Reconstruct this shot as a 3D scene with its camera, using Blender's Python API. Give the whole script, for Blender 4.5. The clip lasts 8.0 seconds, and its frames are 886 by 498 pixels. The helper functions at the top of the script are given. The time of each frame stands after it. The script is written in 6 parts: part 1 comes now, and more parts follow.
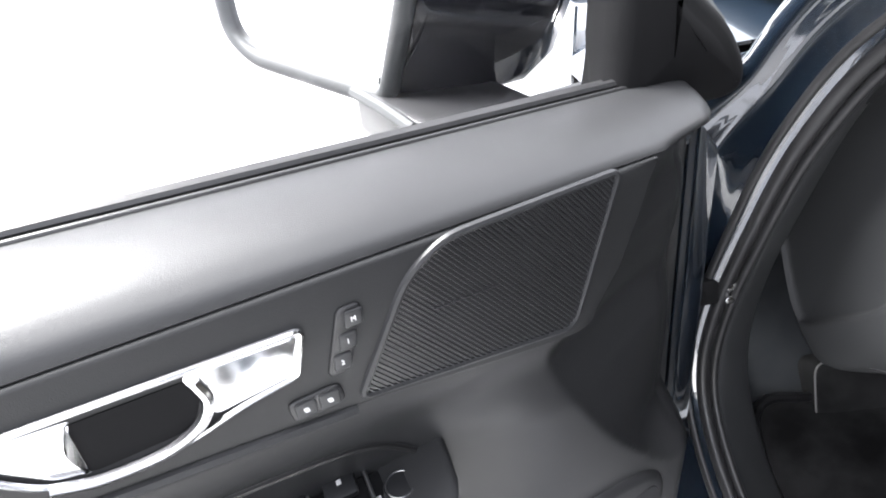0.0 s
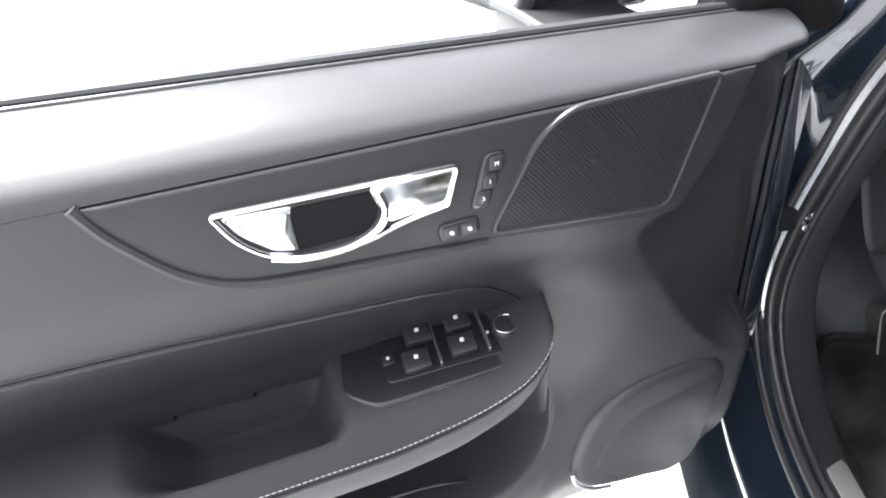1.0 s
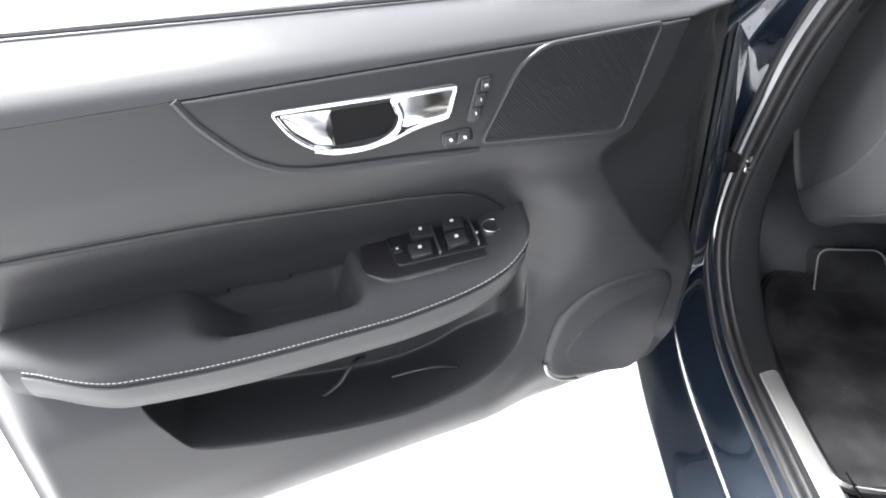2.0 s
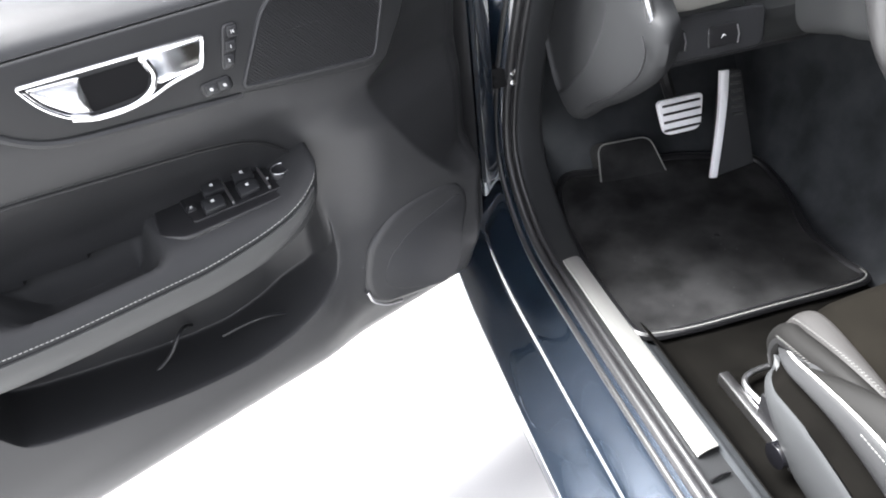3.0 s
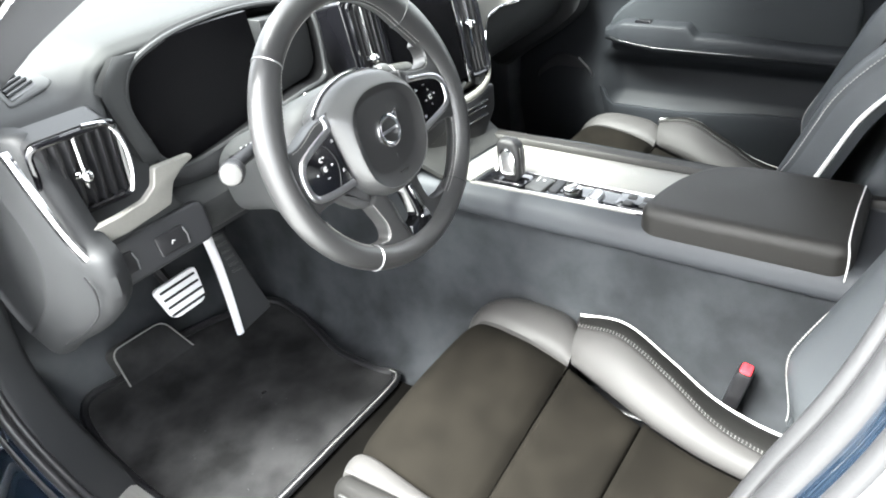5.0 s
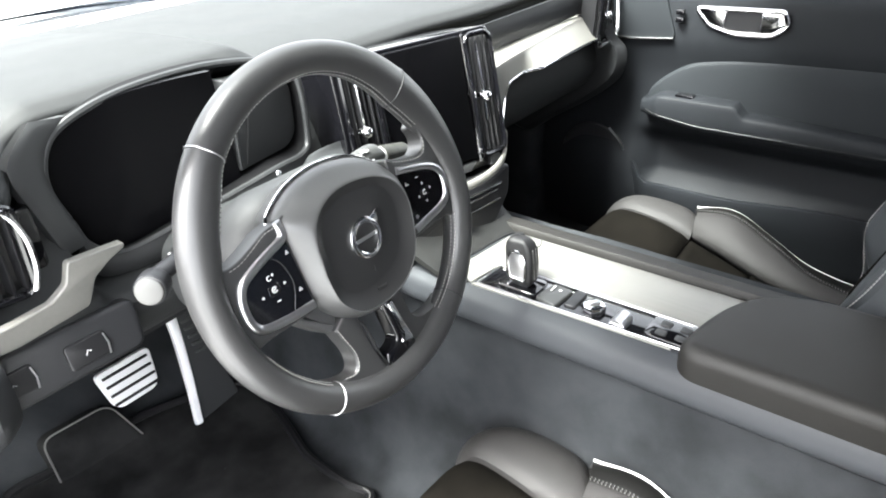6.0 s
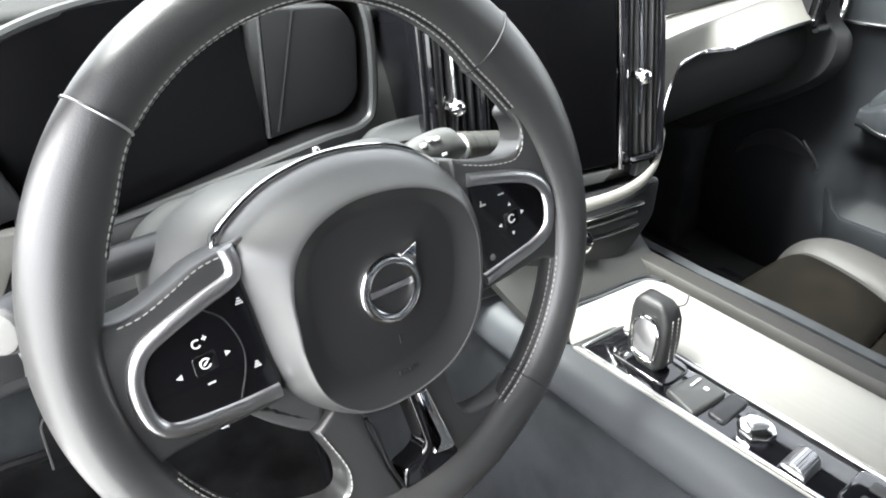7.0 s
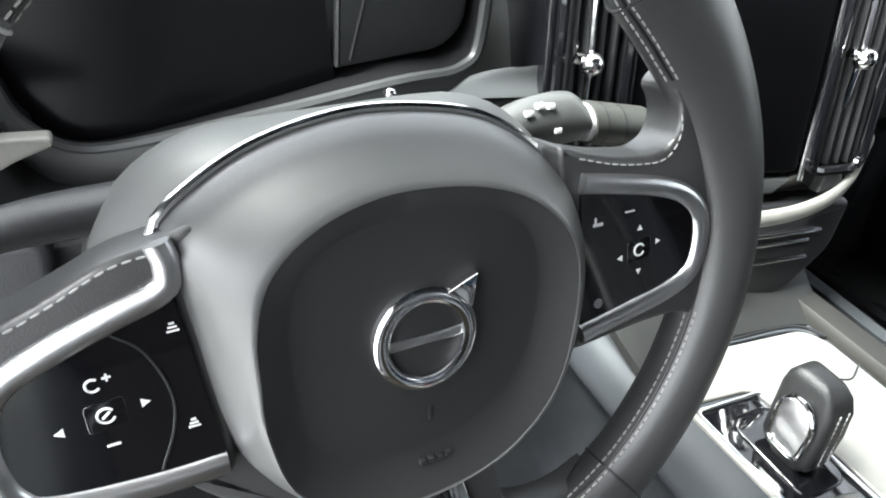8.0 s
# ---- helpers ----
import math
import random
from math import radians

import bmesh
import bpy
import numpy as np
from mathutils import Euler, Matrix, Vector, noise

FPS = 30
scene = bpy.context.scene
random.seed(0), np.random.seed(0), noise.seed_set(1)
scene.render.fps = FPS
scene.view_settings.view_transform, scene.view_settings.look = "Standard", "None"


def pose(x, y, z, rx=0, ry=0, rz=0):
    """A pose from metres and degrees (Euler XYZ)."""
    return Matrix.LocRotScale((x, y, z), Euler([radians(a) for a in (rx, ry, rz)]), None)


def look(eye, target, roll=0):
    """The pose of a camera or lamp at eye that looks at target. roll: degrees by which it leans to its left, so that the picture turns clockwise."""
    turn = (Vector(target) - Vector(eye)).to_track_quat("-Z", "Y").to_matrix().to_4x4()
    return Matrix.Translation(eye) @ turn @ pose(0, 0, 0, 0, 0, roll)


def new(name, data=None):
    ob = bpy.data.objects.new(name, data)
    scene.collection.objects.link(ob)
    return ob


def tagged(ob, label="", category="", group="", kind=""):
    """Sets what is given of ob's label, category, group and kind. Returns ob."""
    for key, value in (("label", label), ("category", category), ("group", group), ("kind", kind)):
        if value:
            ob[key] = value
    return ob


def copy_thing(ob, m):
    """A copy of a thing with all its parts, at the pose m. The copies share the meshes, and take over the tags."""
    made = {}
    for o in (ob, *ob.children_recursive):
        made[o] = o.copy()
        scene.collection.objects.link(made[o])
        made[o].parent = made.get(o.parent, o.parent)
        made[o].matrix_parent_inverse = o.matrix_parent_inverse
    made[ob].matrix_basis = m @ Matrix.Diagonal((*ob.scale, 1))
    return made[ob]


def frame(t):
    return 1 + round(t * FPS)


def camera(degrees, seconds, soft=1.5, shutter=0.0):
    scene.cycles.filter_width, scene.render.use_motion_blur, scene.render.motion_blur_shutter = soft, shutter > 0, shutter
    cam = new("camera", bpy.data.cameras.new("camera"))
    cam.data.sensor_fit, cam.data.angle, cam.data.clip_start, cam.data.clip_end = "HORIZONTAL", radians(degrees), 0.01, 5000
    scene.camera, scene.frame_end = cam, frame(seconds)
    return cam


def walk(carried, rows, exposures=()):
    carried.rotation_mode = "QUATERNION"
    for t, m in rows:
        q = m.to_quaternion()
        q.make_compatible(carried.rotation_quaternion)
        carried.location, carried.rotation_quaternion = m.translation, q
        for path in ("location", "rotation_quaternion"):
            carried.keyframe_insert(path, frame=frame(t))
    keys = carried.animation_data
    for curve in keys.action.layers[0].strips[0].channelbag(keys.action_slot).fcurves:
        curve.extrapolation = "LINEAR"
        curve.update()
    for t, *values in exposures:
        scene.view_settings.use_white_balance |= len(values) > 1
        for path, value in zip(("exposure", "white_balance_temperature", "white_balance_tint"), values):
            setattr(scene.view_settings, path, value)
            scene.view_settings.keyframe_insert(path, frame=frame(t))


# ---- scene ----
cam = camera(64.4, 8.0, soft=1.9)
PATH = [
    (0, (-1.155, -0.127, 1.206), (-1.02, 1.583, 0.176), -6.3),
    (0.5, (-1.179, -0.18, 1.199), (-1.151, 1.503, 0.118), -5.8),
    (1, (-1.21, -0.271, 1.208), (-1.289, 1.39, 0.096), -4.2),
    (1.2, (-1.223, -0.311, 1.214), (-1.345, 1.341, 0.093), -3.5),
    (2.3, (-1.196, -0.51, 1.229), (-1.198, 1.134, 0.09), -2.4),
    (2.5, (-1.178, -0.529, 1.224), (-1.095, 1.107, 0.077), -3.6),
    (3, (-1.14, -0.569, 1.204), (-0.834, 0.998, 0.0), -7.3),
    (3.5, (-1.086, -0.608, 1.208), (-0.511, 0.803, -0.088), -9.8),
    (4, (-1.035, -0.605, 1.227), (-0.205, 0.673, -0.068), -10.4),
    (4.5, (-0.998, -0.585, 1.255), (0.123, 0.579, 0.078), -10.1),
    (5, (-0.997, -0.55, 1.288), (0.335, 0.476, 0.206), -6.8),
    (5.2, (-0.989, -0.539, 1.296), (0.405, 0.441, 0.249), -5.9),
    (6.3, (-0.704, -0.395, 1.249), (0.603, 0.746, 0.254), -1.1),
    (6.5, (-0.65, -0.358, 1.226), (0.584, 0.839, 0.203), -1.1),
    (7, (-0.552, -0.284, 1.177), (0.511, 1.038, 0.118), -0.0),
    (7.5, (-0.484, -0.222, 1.141), (0.424, 1.166, 0.024), 1.2),
    (8, (-0.449, -0.167, 1.122), (0.313, 1.237, -0.082), 4.7),
]
EXPOSURE = [(0.0, 2.95, 6420, 13), (0.5, 2.95, 6420, 13), (1.0, 3.25, 6420, 13), (2.5, 3.2, 6420, 13), (3.0, 2.95, 6420, 13), (3.5, 2.4, 6430, 13), (4.0, 2.1, 6430, 13),
            (4.5, 3.26, 6450, 12), (5.0, 4.0, 6480, 8), (6.5, 3.52, 6520, 10), (7.5, 3.8, 6470, 9), (8.0, 3.44, 6400, 8)]
walk(cam, [(t, look(eye, target, roll)) for t, eye, target, roll in PATH], EXPOSURE)

# ---- world and sun: a bright overcast day ----
world = bpy.data.worlds.new("sky")
scene.world = world
world.use_nodes = True
wn, wl = world.node_tree.nodes, world.node_tree.links
wn.clear()
sky = wn.new("ShaderNodeTexSky")
sky.sky_type, sky.sun_disc = "NISHITA", False
sky.sun_elevation, sky.sun_rotation = radians(60), radians(-69)
sky.dust_density, sky.air_density = 4.0, 1.0
grey = wn.new("ShaderNodeHueSaturation")
grey.inputs["Saturation"].default_value = 0.22
back = wn.new("ShaderNodeBackground")
back.inputs["Strength"].default_value = 0.15
wout = wn.new("ShaderNodeOutputWorld")
wl.new(sky.outputs[0], grey.inputs["Color"])
wl.new(grey.outputs[0], back.inputs["Color"])
wl.new(back.outputs[0], wout.inputs["Surface"])

sun_data = bpy.data.lights.new("sun", "SUN")
sun_data.energy, sun_data.angle, sun_data.color = 4.4, radians(28), (0.98, 1.0, 0.97)
sun = new("sun", sun_data)
sun.matrix_basis = look((-3.9, 1.5, 7.2), (0, 0, 0))


# ---- materials ----
def material(name, base, rough=0.5, metal=0.0, var=0.12, var_scale=9.0, grain=0.0, grain_scale=900.0, coat=0.0,
             sheen=0.0, rough_var=0.08, stretch=(1, 1, 1), spec=0.5, kind="noise", coat_ior=1.5):
    """A principled surface with large-scale variation of tone and gloss and a fine relief."""
    m = bpy.data.materials.new(name)
    m.use_nodes = True
    n, l = m.node_tree.nodes, m.node_tree.links
    p = n["Principled BSDF"]
    co = n.new("ShaderNodeTexCoord")
    mp = n.new("ShaderNodeMapping")
    mp.inputs["Scale"].default_value = stretch
    l.new(co.outputs["Object"], mp.inputs["Vector"])
    big = n.new("ShaderNodeTexNoise")
    big.inputs["Scale"].default_value, big.inputs["Detail"].default_value = var_scale, 4.0
    l.new(mp.outputs[0], big.inputs["Vector"])
    fine = n.new("ShaderNodeTexVoronoi" if kind == "leather" else "ShaderNodeTexNoise")
    fine.inputs["Scale"].default_value = grain_scale
    l.new(mp.outputs[0], fine.inputs["Vector"])
    fine_out = fine.outputs["Distance"] if kind == "leather" else fine.outputs["Fac"]
    mix = n.new("ShaderNodeMix")
    mix.data_type = "RGBA"
    mix.inputs["A"].default_value = (*[c * (1 - var) for c in base], 1)
    mix.inputs["B"].default_value = (*[min(1, c * (1 + var)) for c in base], 1)
    add = n.new("ShaderNodeMath")
    add.operation = "MULTIPLY_ADD"
    add.inputs[1].default_value, add.inputs[2].default_value = 0.35, 0.0
    l.new(fine_out, add.inputs[0])
    both = n.new("ShaderNodeMath")
    both.operation = "MULTIPLY_ADD"
    both.inputs[1].default_value = 0.75
    spread = n.new("ShaderNodeMapRange")
    low = 0.34 if var > 0.3 else 0.15
    spread.inputs["From Min"].default_value, spread.inputs["From Max"].default_value = low, 1 - low
    l.new(big.outputs["Fac"], spread.inputs["Value"])
    l.new(spread.outputs[0], both.inputs[0])
    l.new(add.outputs[0], both.inputs[2])
    l.new(both.outputs[0], mix.inputs["Factor"])
    l.new(mix.outputs["Result"], p.inputs["Base Color"])
    rr = n.new("ShaderNodeMapRange")
    rr.inputs["To Min"].default_value = max(0.02, rough - rough_var)
    rr.inputs["To Max"].default_value = min(1.0, rough + rough_var)
    l.new(big.outputs["Fac"], rr.inputs["Value"])
    l.new(rr.outputs[0], p.inputs["Roughness"])
    p.inputs["Metallic"].default_value = metal
    p.inputs["Specular IOR Level"].default_value = spec
    p.inputs["Coat Weight"].default_value = coat
    p.inputs["Coat Roughness"].default_value = 0.04
    p.inputs["Coat IOR"].default_value = coat_ior
    p.inputs["Sheen Weight"].default_value = sheen
    if grain:
        bump = n.new("ShaderNodeBump")
        bump.inputs["Strength"].default_value = grain
        bump.inputs["Distance"].default_value = 0.0006
        l.new(fine_out, bump.inputs["Height"])
        l.new(bump.outputs[0], p.inputs["Normal"])
    return m


def glass_material(name, tint=(1, 1, 1), ior=1.35):
    m = bpy.data.materials.new(name)
    m.use_nodes = True
    p = m.node_tree.nodes["Principled BSDF"]
    p.inputs["Base Color"].default_value = (*tint, 1)
    p.inputs["Transmission Weight"].default_value = 1.0
    p.inputs["Roughness"].default_value = 0.0
    p.inputs["IOR"].default_value = ior
    return m


SOFT_TRIM = material("soft_touch_plastic", (0.025, 0.026, 0.027), 0.45, var=0.08, grain=0.25, grain_scale=1400, spec=0.38)
DOOR_TRIM = material("door_plastic", (0.0176, 0.0180, 0.0191), 0.42, var=0.12, grain=0.3, grain_scale=1500, spec=0.40)
INSERT_TRIM = material("door_insert_vinyl", (0.0128, 0.0132, 0.0140), 0.50, var=0.12, grain=0.3, grain_scale=1200, spec=0.32)
HARD_TRIM = material("hard_plastic", (0.017, 0.0175, 0.019), 0.38, var=0.10, grain=0.3, grain_scale=1200, spec=0.38)
DASH_TRIM = material("dash_top_vinyl", (0.0215, 0.0225, 0.0228), 0.58, var=0.10, grain=0.35, grain_scale=1300, spec=0.26, kind="leather")
END_TRIM = material("dash_end_plastic", (0.0165, 0.0172, 0.0182), 0.58, var=0.08, grain=0.2, grain_scale=1300, spec=0.25)
PILLAR_TRIM = material("pillar_trim", (0.032, 0.0332, 0.035), 0.55, var=0.10, grain=0.25, grain_scale=1300, spec=0.32)
PALE_TRIM = material("grey_column_plastic", (0.030, 0.0313, 0.0318), 0.55, var=0.06, grain=0.12, grain_scale=1300)
BLACK = material("black_plastic", (0.008, 0.008, 0.009), 0.40, var=0.15, grain=0.2)
RUBBER = material("black_rubber_seal", (0.018, 0.018, 0.019), 0.36, var=0.15, grain=0.2, grain_scale=700)
GLOSS = material("piano_black", (0.004, 0.004, 0.005), 0.07, var=0.1, rough_var=0.03, coat=0.6)
SCREEN = material("dark_display_glass", (0.003, 0.003, 0.0035), 0.22, var=0.1, rough_var=0.02, spec=0.10)
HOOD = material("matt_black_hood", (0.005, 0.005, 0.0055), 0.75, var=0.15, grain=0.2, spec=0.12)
CHROME = material("satin_chrome", (0.82, 0.82, 0.83), 0.12, 1.0, var=0.03, rough_var=0.05)
SCUFF = material("matt_steel", (0.40, 0.40, 0.385), 0.45, 0.35, var=0.12, var_scale=30, grain=0.1, grain_scale=500, stretch=(8, 0.5, 8))
ALU = material("brushed_aluminium", (0.22, 0.215, 0.198), 0.42, 0.30, var=0.10, var_scale=26, grain=0.12, grain_scale=500,
               stretch=(8, 0.5, 8))
SATIN = material("satin_metal", (0.55, 0.55, 0.56), 0.30, 1.0, var=0.05)
LEATHER = material("black_leather", (0.015, 0.015, 0.0155), 0.45, spec=0.35, var=0.14, grain=0.22, grain_scale=1100, kind="leather")
RIM_LEATHER = material("wheel_leather", (0.026, 0.026, 0.0265), 0.38, var=0.12, grain=0.10, spec=0.8, grain_scale=1300, kind="leather")
PALE_LEATHER = material("grey_leather", (0.0285, 0.0275, 0.0270), 0.58, spec=0.22, var=0.12, grain=0.22, grain_scale=1000, kind="leather")
TEXTILE = material("woven_seat_textile", (0.0050, 0.0044, 0.0035), 0.95, var=0.35, var_scale=14, grain=0.9, grain_scale=1500, spec=0.04)
CARPET = material("grey_carpet", (0.0290, 0.0312, 0.0338), 0.95, var=0.42, var_scale=11, grain=1.0, grain_scale=1100, spec=0.05)
MAT_PILE = material("dark_mat_pile", (0.0165, 0.0165, 0.0168), 0.95, var=0.7, var_scale=11, grain=1.0, grain_scale=1000, spec=0.05)
PIPING = material("white_piping", (0.62, 0.62, 0.60), 0.45, var=0.05)
THREAD = material("pale_thread", (0.30, 0.30, 0.29), 0.7, var=0.1)
PAINT = material("dark_blue_car_paint", (0.008, 0.015, 0.026), 0.30, 0.45, var=0.10, var_scale=40, coat=1.0, rough_var=0.04, coat_ior=2.9)
WHITE_MARK = material("white_print", (0.55, 0.55, 0.55), 0.5, var=0.03)
RED = material("red_button", (0.65, 0.03, 0.04), 0.4, var=0.05)
# Near black that stands for shade, on the floor and in the seat fold.
SHADE_BLACK = material("black_shade_colour", (0.0026, 0.0024, 0.0021), 0.95, var=0.4, var_scale=14, grain=0.8, grain_scale=900, spec=0.03)
TYRE = material("tyre_rubber", (0.018, 0.018, 0.018), 0.8, var=0.2, grain=0.4)
FLOOR_WHITE = material("pale_concrete", (0.27, 0.27, 0.27), 0.55, var=0.08, var_scale=1.3, grain=0.15, grain_scale=240)
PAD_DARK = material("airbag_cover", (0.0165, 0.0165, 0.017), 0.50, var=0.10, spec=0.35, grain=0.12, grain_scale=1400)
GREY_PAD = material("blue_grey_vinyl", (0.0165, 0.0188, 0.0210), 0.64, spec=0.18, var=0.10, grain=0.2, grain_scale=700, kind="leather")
WINDOW = glass_material("window_glass")


def pane_material(name, tint, gloss=0.06):
    """Thin glass: it lets a tinted part of the light straight through and mirrors a little."""
    m = bpy.data.materials.new(name)
    m.use_nodes = True
    n, l = m.node_tree.nodes, m.node_tree.links
    n.remove(n["Principled BSDF"])
    clear, shine, mix = n.new("ShaderNodeBsdfTransparent"), n.new("ShaderNodeBsdfGlossy"), n.new("ShaderNodeMixShader")
    clear.inputs["Color"].default_value = (*tint, 1)
    shine.inputs["Roughness"].default_value = 0.02
    mix.inputs["Fac"].default_value = gloss
    l.new(clear.outputs[0], mix.inputs[1])
    l.new(shine.outputs[0], mix.inputs[2])
    l.new(mix.outputs[0], n["Material Output"].inputs["Surface"])
    return m


WINDSCREEN = pane_material("tinted_windscreen", (0.865, 0.875, 0.87))
MIRROR = material("mirror_glass", (0.92, 0.92, 0.93), 0.02, 1.0, var=0.01, rough_var=0.0)
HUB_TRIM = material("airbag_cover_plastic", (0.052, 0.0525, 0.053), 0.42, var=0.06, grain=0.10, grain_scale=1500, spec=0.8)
STALK_TRIM = material("stalk_plastic", (0.045, 0.046, 0.045), 0.33, var=0.08, grain=0.1, grain_scale=1300)
STALK_END = material("pale_stalk_end", (0.062, 0.062, 0.060), 0.35, var=0.06)
# Steel whose bright reflection is put in as a white, hardly metallic base.
PEDAL_STEEL = material("whitened_pedal_steel", (0.90, 0.90, 0.92), 0.30, 0.05, var=0.05)
RAIL_TRIM = material("brown_grey_console_plastic", (0.0150, 0.0142, 0.0128), 0.5, var=0.10, grain=0.2, grain_scale=1200, spec=0.3)
RAMP_TRIM = material("grey_ramp_plastic", (0.0140, 0.0142, 0.0136), 0.55, var=0.08, grain=0.15, grain_scale=1200, spec=0.3)
OLIVE_TRIM = material("olive_grey_plastic", (0.026, 0.0262, 0.0225), 0.45, var=0.10, grain=0.15, grain_scale=1300)
HINGE_PAINT = material("light_hinge_paint", (0.10, 0.115, 0.13), 0.25, 0.5, var=0.12, coat=1.0, coat_ior=2.2)
# Rear glass, out of view, made near black to hold light out of the cabin.
TINTED = glass_material("light_stopping_glass", (0.05, 0.05, 0.06))
COVER_TRIM = material("seat_side_plastic", (0.030, 0.0315, 0.033), 0.58, var=0.08, grain=0.15, grain_scale=1200, spec=0.25)
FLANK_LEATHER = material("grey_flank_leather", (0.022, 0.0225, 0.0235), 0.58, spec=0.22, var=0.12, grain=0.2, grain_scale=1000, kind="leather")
# Bluish copy of the door plastic, darkened for the passenger side's dimmer light.
SHADED_DOOR_TRIM = material("shaded_blue_door_trim", (0.0118, 0.0132, 0.0152), 0.62, var=0.12, grain=0.25, grain_scale=1300, spec=0.16)
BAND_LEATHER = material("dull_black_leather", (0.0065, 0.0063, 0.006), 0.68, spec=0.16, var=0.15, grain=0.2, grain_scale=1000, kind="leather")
SEAT_THREAD = material("grey_seat_thread", (0.14, 0.14, 0.135), 0.8, var=0.1)
LID_LEATHER = material("brown_black_leather", (0.0085, 0.0078, 0.0066), 0.6, var=0.15, grain=0.2, grain_scale=900, kind="leather")
CONSOLE_TRIM = material("padded_console_vinyl", (0.034, 0.037, 0.0415), 0.60, var=0.10, spec=0.3, grain=0.15, grain_scale=900)
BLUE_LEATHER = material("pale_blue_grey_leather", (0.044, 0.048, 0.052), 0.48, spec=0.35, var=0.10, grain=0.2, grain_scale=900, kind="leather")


# ---- building helpers ----
WORLD_BUILT = set()
I4 = Matrix.Identity(4)


def thing(name, m, label, category, group="", kind=""):
    """A top-level empty. Its parts are built in its own axes."""
    ob = new(name)
    ob.empty_display_size = 0.05
    ob.matrix_basis = m
    return tagged(ob, label, category, group, kind)


def thing_at(name, base, label, category, group="", kind=""):
    """A top-level empty at its base. Its parts are built in the car's axes."""
    ob = thing(name, Matrix.Translation(base), label, category, group, kind)
    WORLD_BUILT.add(ob)
    return ob


def part(name, bm, mat, parent, label="", sharp=38, kind=""):
    bmesh.ops.recalc_face_normals(bm, faces=bm.faces)
    me = bpy.data.meshes.new(name)
    bm.to_mesh(me)
    bm.free()
    me.materials.append(mat)
    me.polygons.foreach_set("use_smooth", [True] * len(me.polygons))
    me.set_sharp_from_angle(angle=radians(sharp))
    ob = new(name, me)
    if parent is not None:
        ob.parent = parent
        if parent in WORLD_BUILT:
            ob.matrix_parent_inverse = parent.matrix_basis.inverted()
    return tagged(ob, label, kind=kind)


def spline(ctrl, n, closed=False):
    """n points on a smooth curve through the control points, of any dimension."""
    c = np.array(ctrl, float)
    k = len(c)
    spans = k if closed else k - 1
    out = []
    for t in np.linspace(0, spans, n, endpoint=not closed):
        i = min(int(t), spans - 1)
        f = t - i
        if closed:
            a, b, d, e = (c[(i + o) % k] for o in (-1, 0, 1, 2))
        else:
            b, d = c[i], c[i + 1]
            a = c[i - 1] if i else 2 * b - d
            e = c[i + 2] if i + 2 < k else 2 * d - b
        out.append(0.5 * (2 * b + (d - a) * f + (2 * a - 5 * b + 4 * d - e) * f**2 + (3 * b - a - 3 * d + e) * f**3))
    return np.array(out)


def hermite(x, xs, ys):
    """A smooth curve through (xs, ys) with xs rising, at x, without overshoot."""
    xs, ys = np.array(xs, float), np.array(ys, float)
    h, d = np.diff(xs), np.diff(ys) / np.diff(xs)
    m = np.r_[d[0], np.where(d[:-1] * d[1:] > 0, 2 * d[:-1] * d[1:] / (d[:-1] + d[1:] + 1e-12), 0), d[-1]]
    x = min(max(x, xs[0]), xs[-1])
    i = min(int(np.searchsorted(xs, x, "right")) - 1, len(h) - 1)
    s = (x - xs[i]) / h[i]
    return ((1 + 2 * s) * (1 - s) ** 2 * ys[i] + s * (1 - s) ** 2 * h[i] * m[i] + s * s * (3 - 2 * s) * ys[i + 1]
            + s * s * (s - 1) * h[i] * m[i + 1])


def step(a, b, x):
    s = min(max((x - a) / (b - a), 0.0), 1.0)
    return s * s * (3 - 2 * s)


def rounded(poly, r, n=5):
    """A 2D polygon with its corners rounded. r: one radius, or one a corner."""
    out, k = [], len(poly)
    rs = r if isinstance(r, (list, tuple)) else [r] * k
    for i in range(k):
        p, a, b = Vector(poly[i]), Vector(poly[i - 1]), Vector(poly[(i + 1) % k])
        ra = min(rs[i], (a - p).length * 0.48, (b - p).length * 0.48)
        s, e = p + (a - p).normalized() * ra, p + (b - p).normalized() * ra
        for j in range(n + 1):
            f = j / n
            out.append(tuple(s * (1 - f) ** 2 + p * 2 * f * (1 - f) + e * f * f))
    return out


def sheet(bm, rows, close_u=False, close_v=False, m=I4):
    """Quads over rows of points."""
    vs = [[bm.verts.new(m @ Vector(p)) for p in row] for row in rows]
    nu, nv = len(vs), len(vs[0])
    for i in range(nu if close_u else nu - 1):
        for j in range(nv if close_v else nv - 1):
            q = [vs[i][j], vs[(i + 1) % nu][j], vs[(i + 1) % nu][(j + 1) % nv], vs[i][(j + 1) % nv]]
            if len(set(q)) == 4:
                bm.faces.new(q)
    return vs


def loft(rings, cap=True, bm=None, m=I4):
    """A skin over closed rings."""
    bm = bm or bmesh.new()
    vs = sheet(bm, rings, close_v=True, m=m)
    if cap:
        bm.faces.new(vs[0])
        bm.faces.new(vs[-1])
    return bm


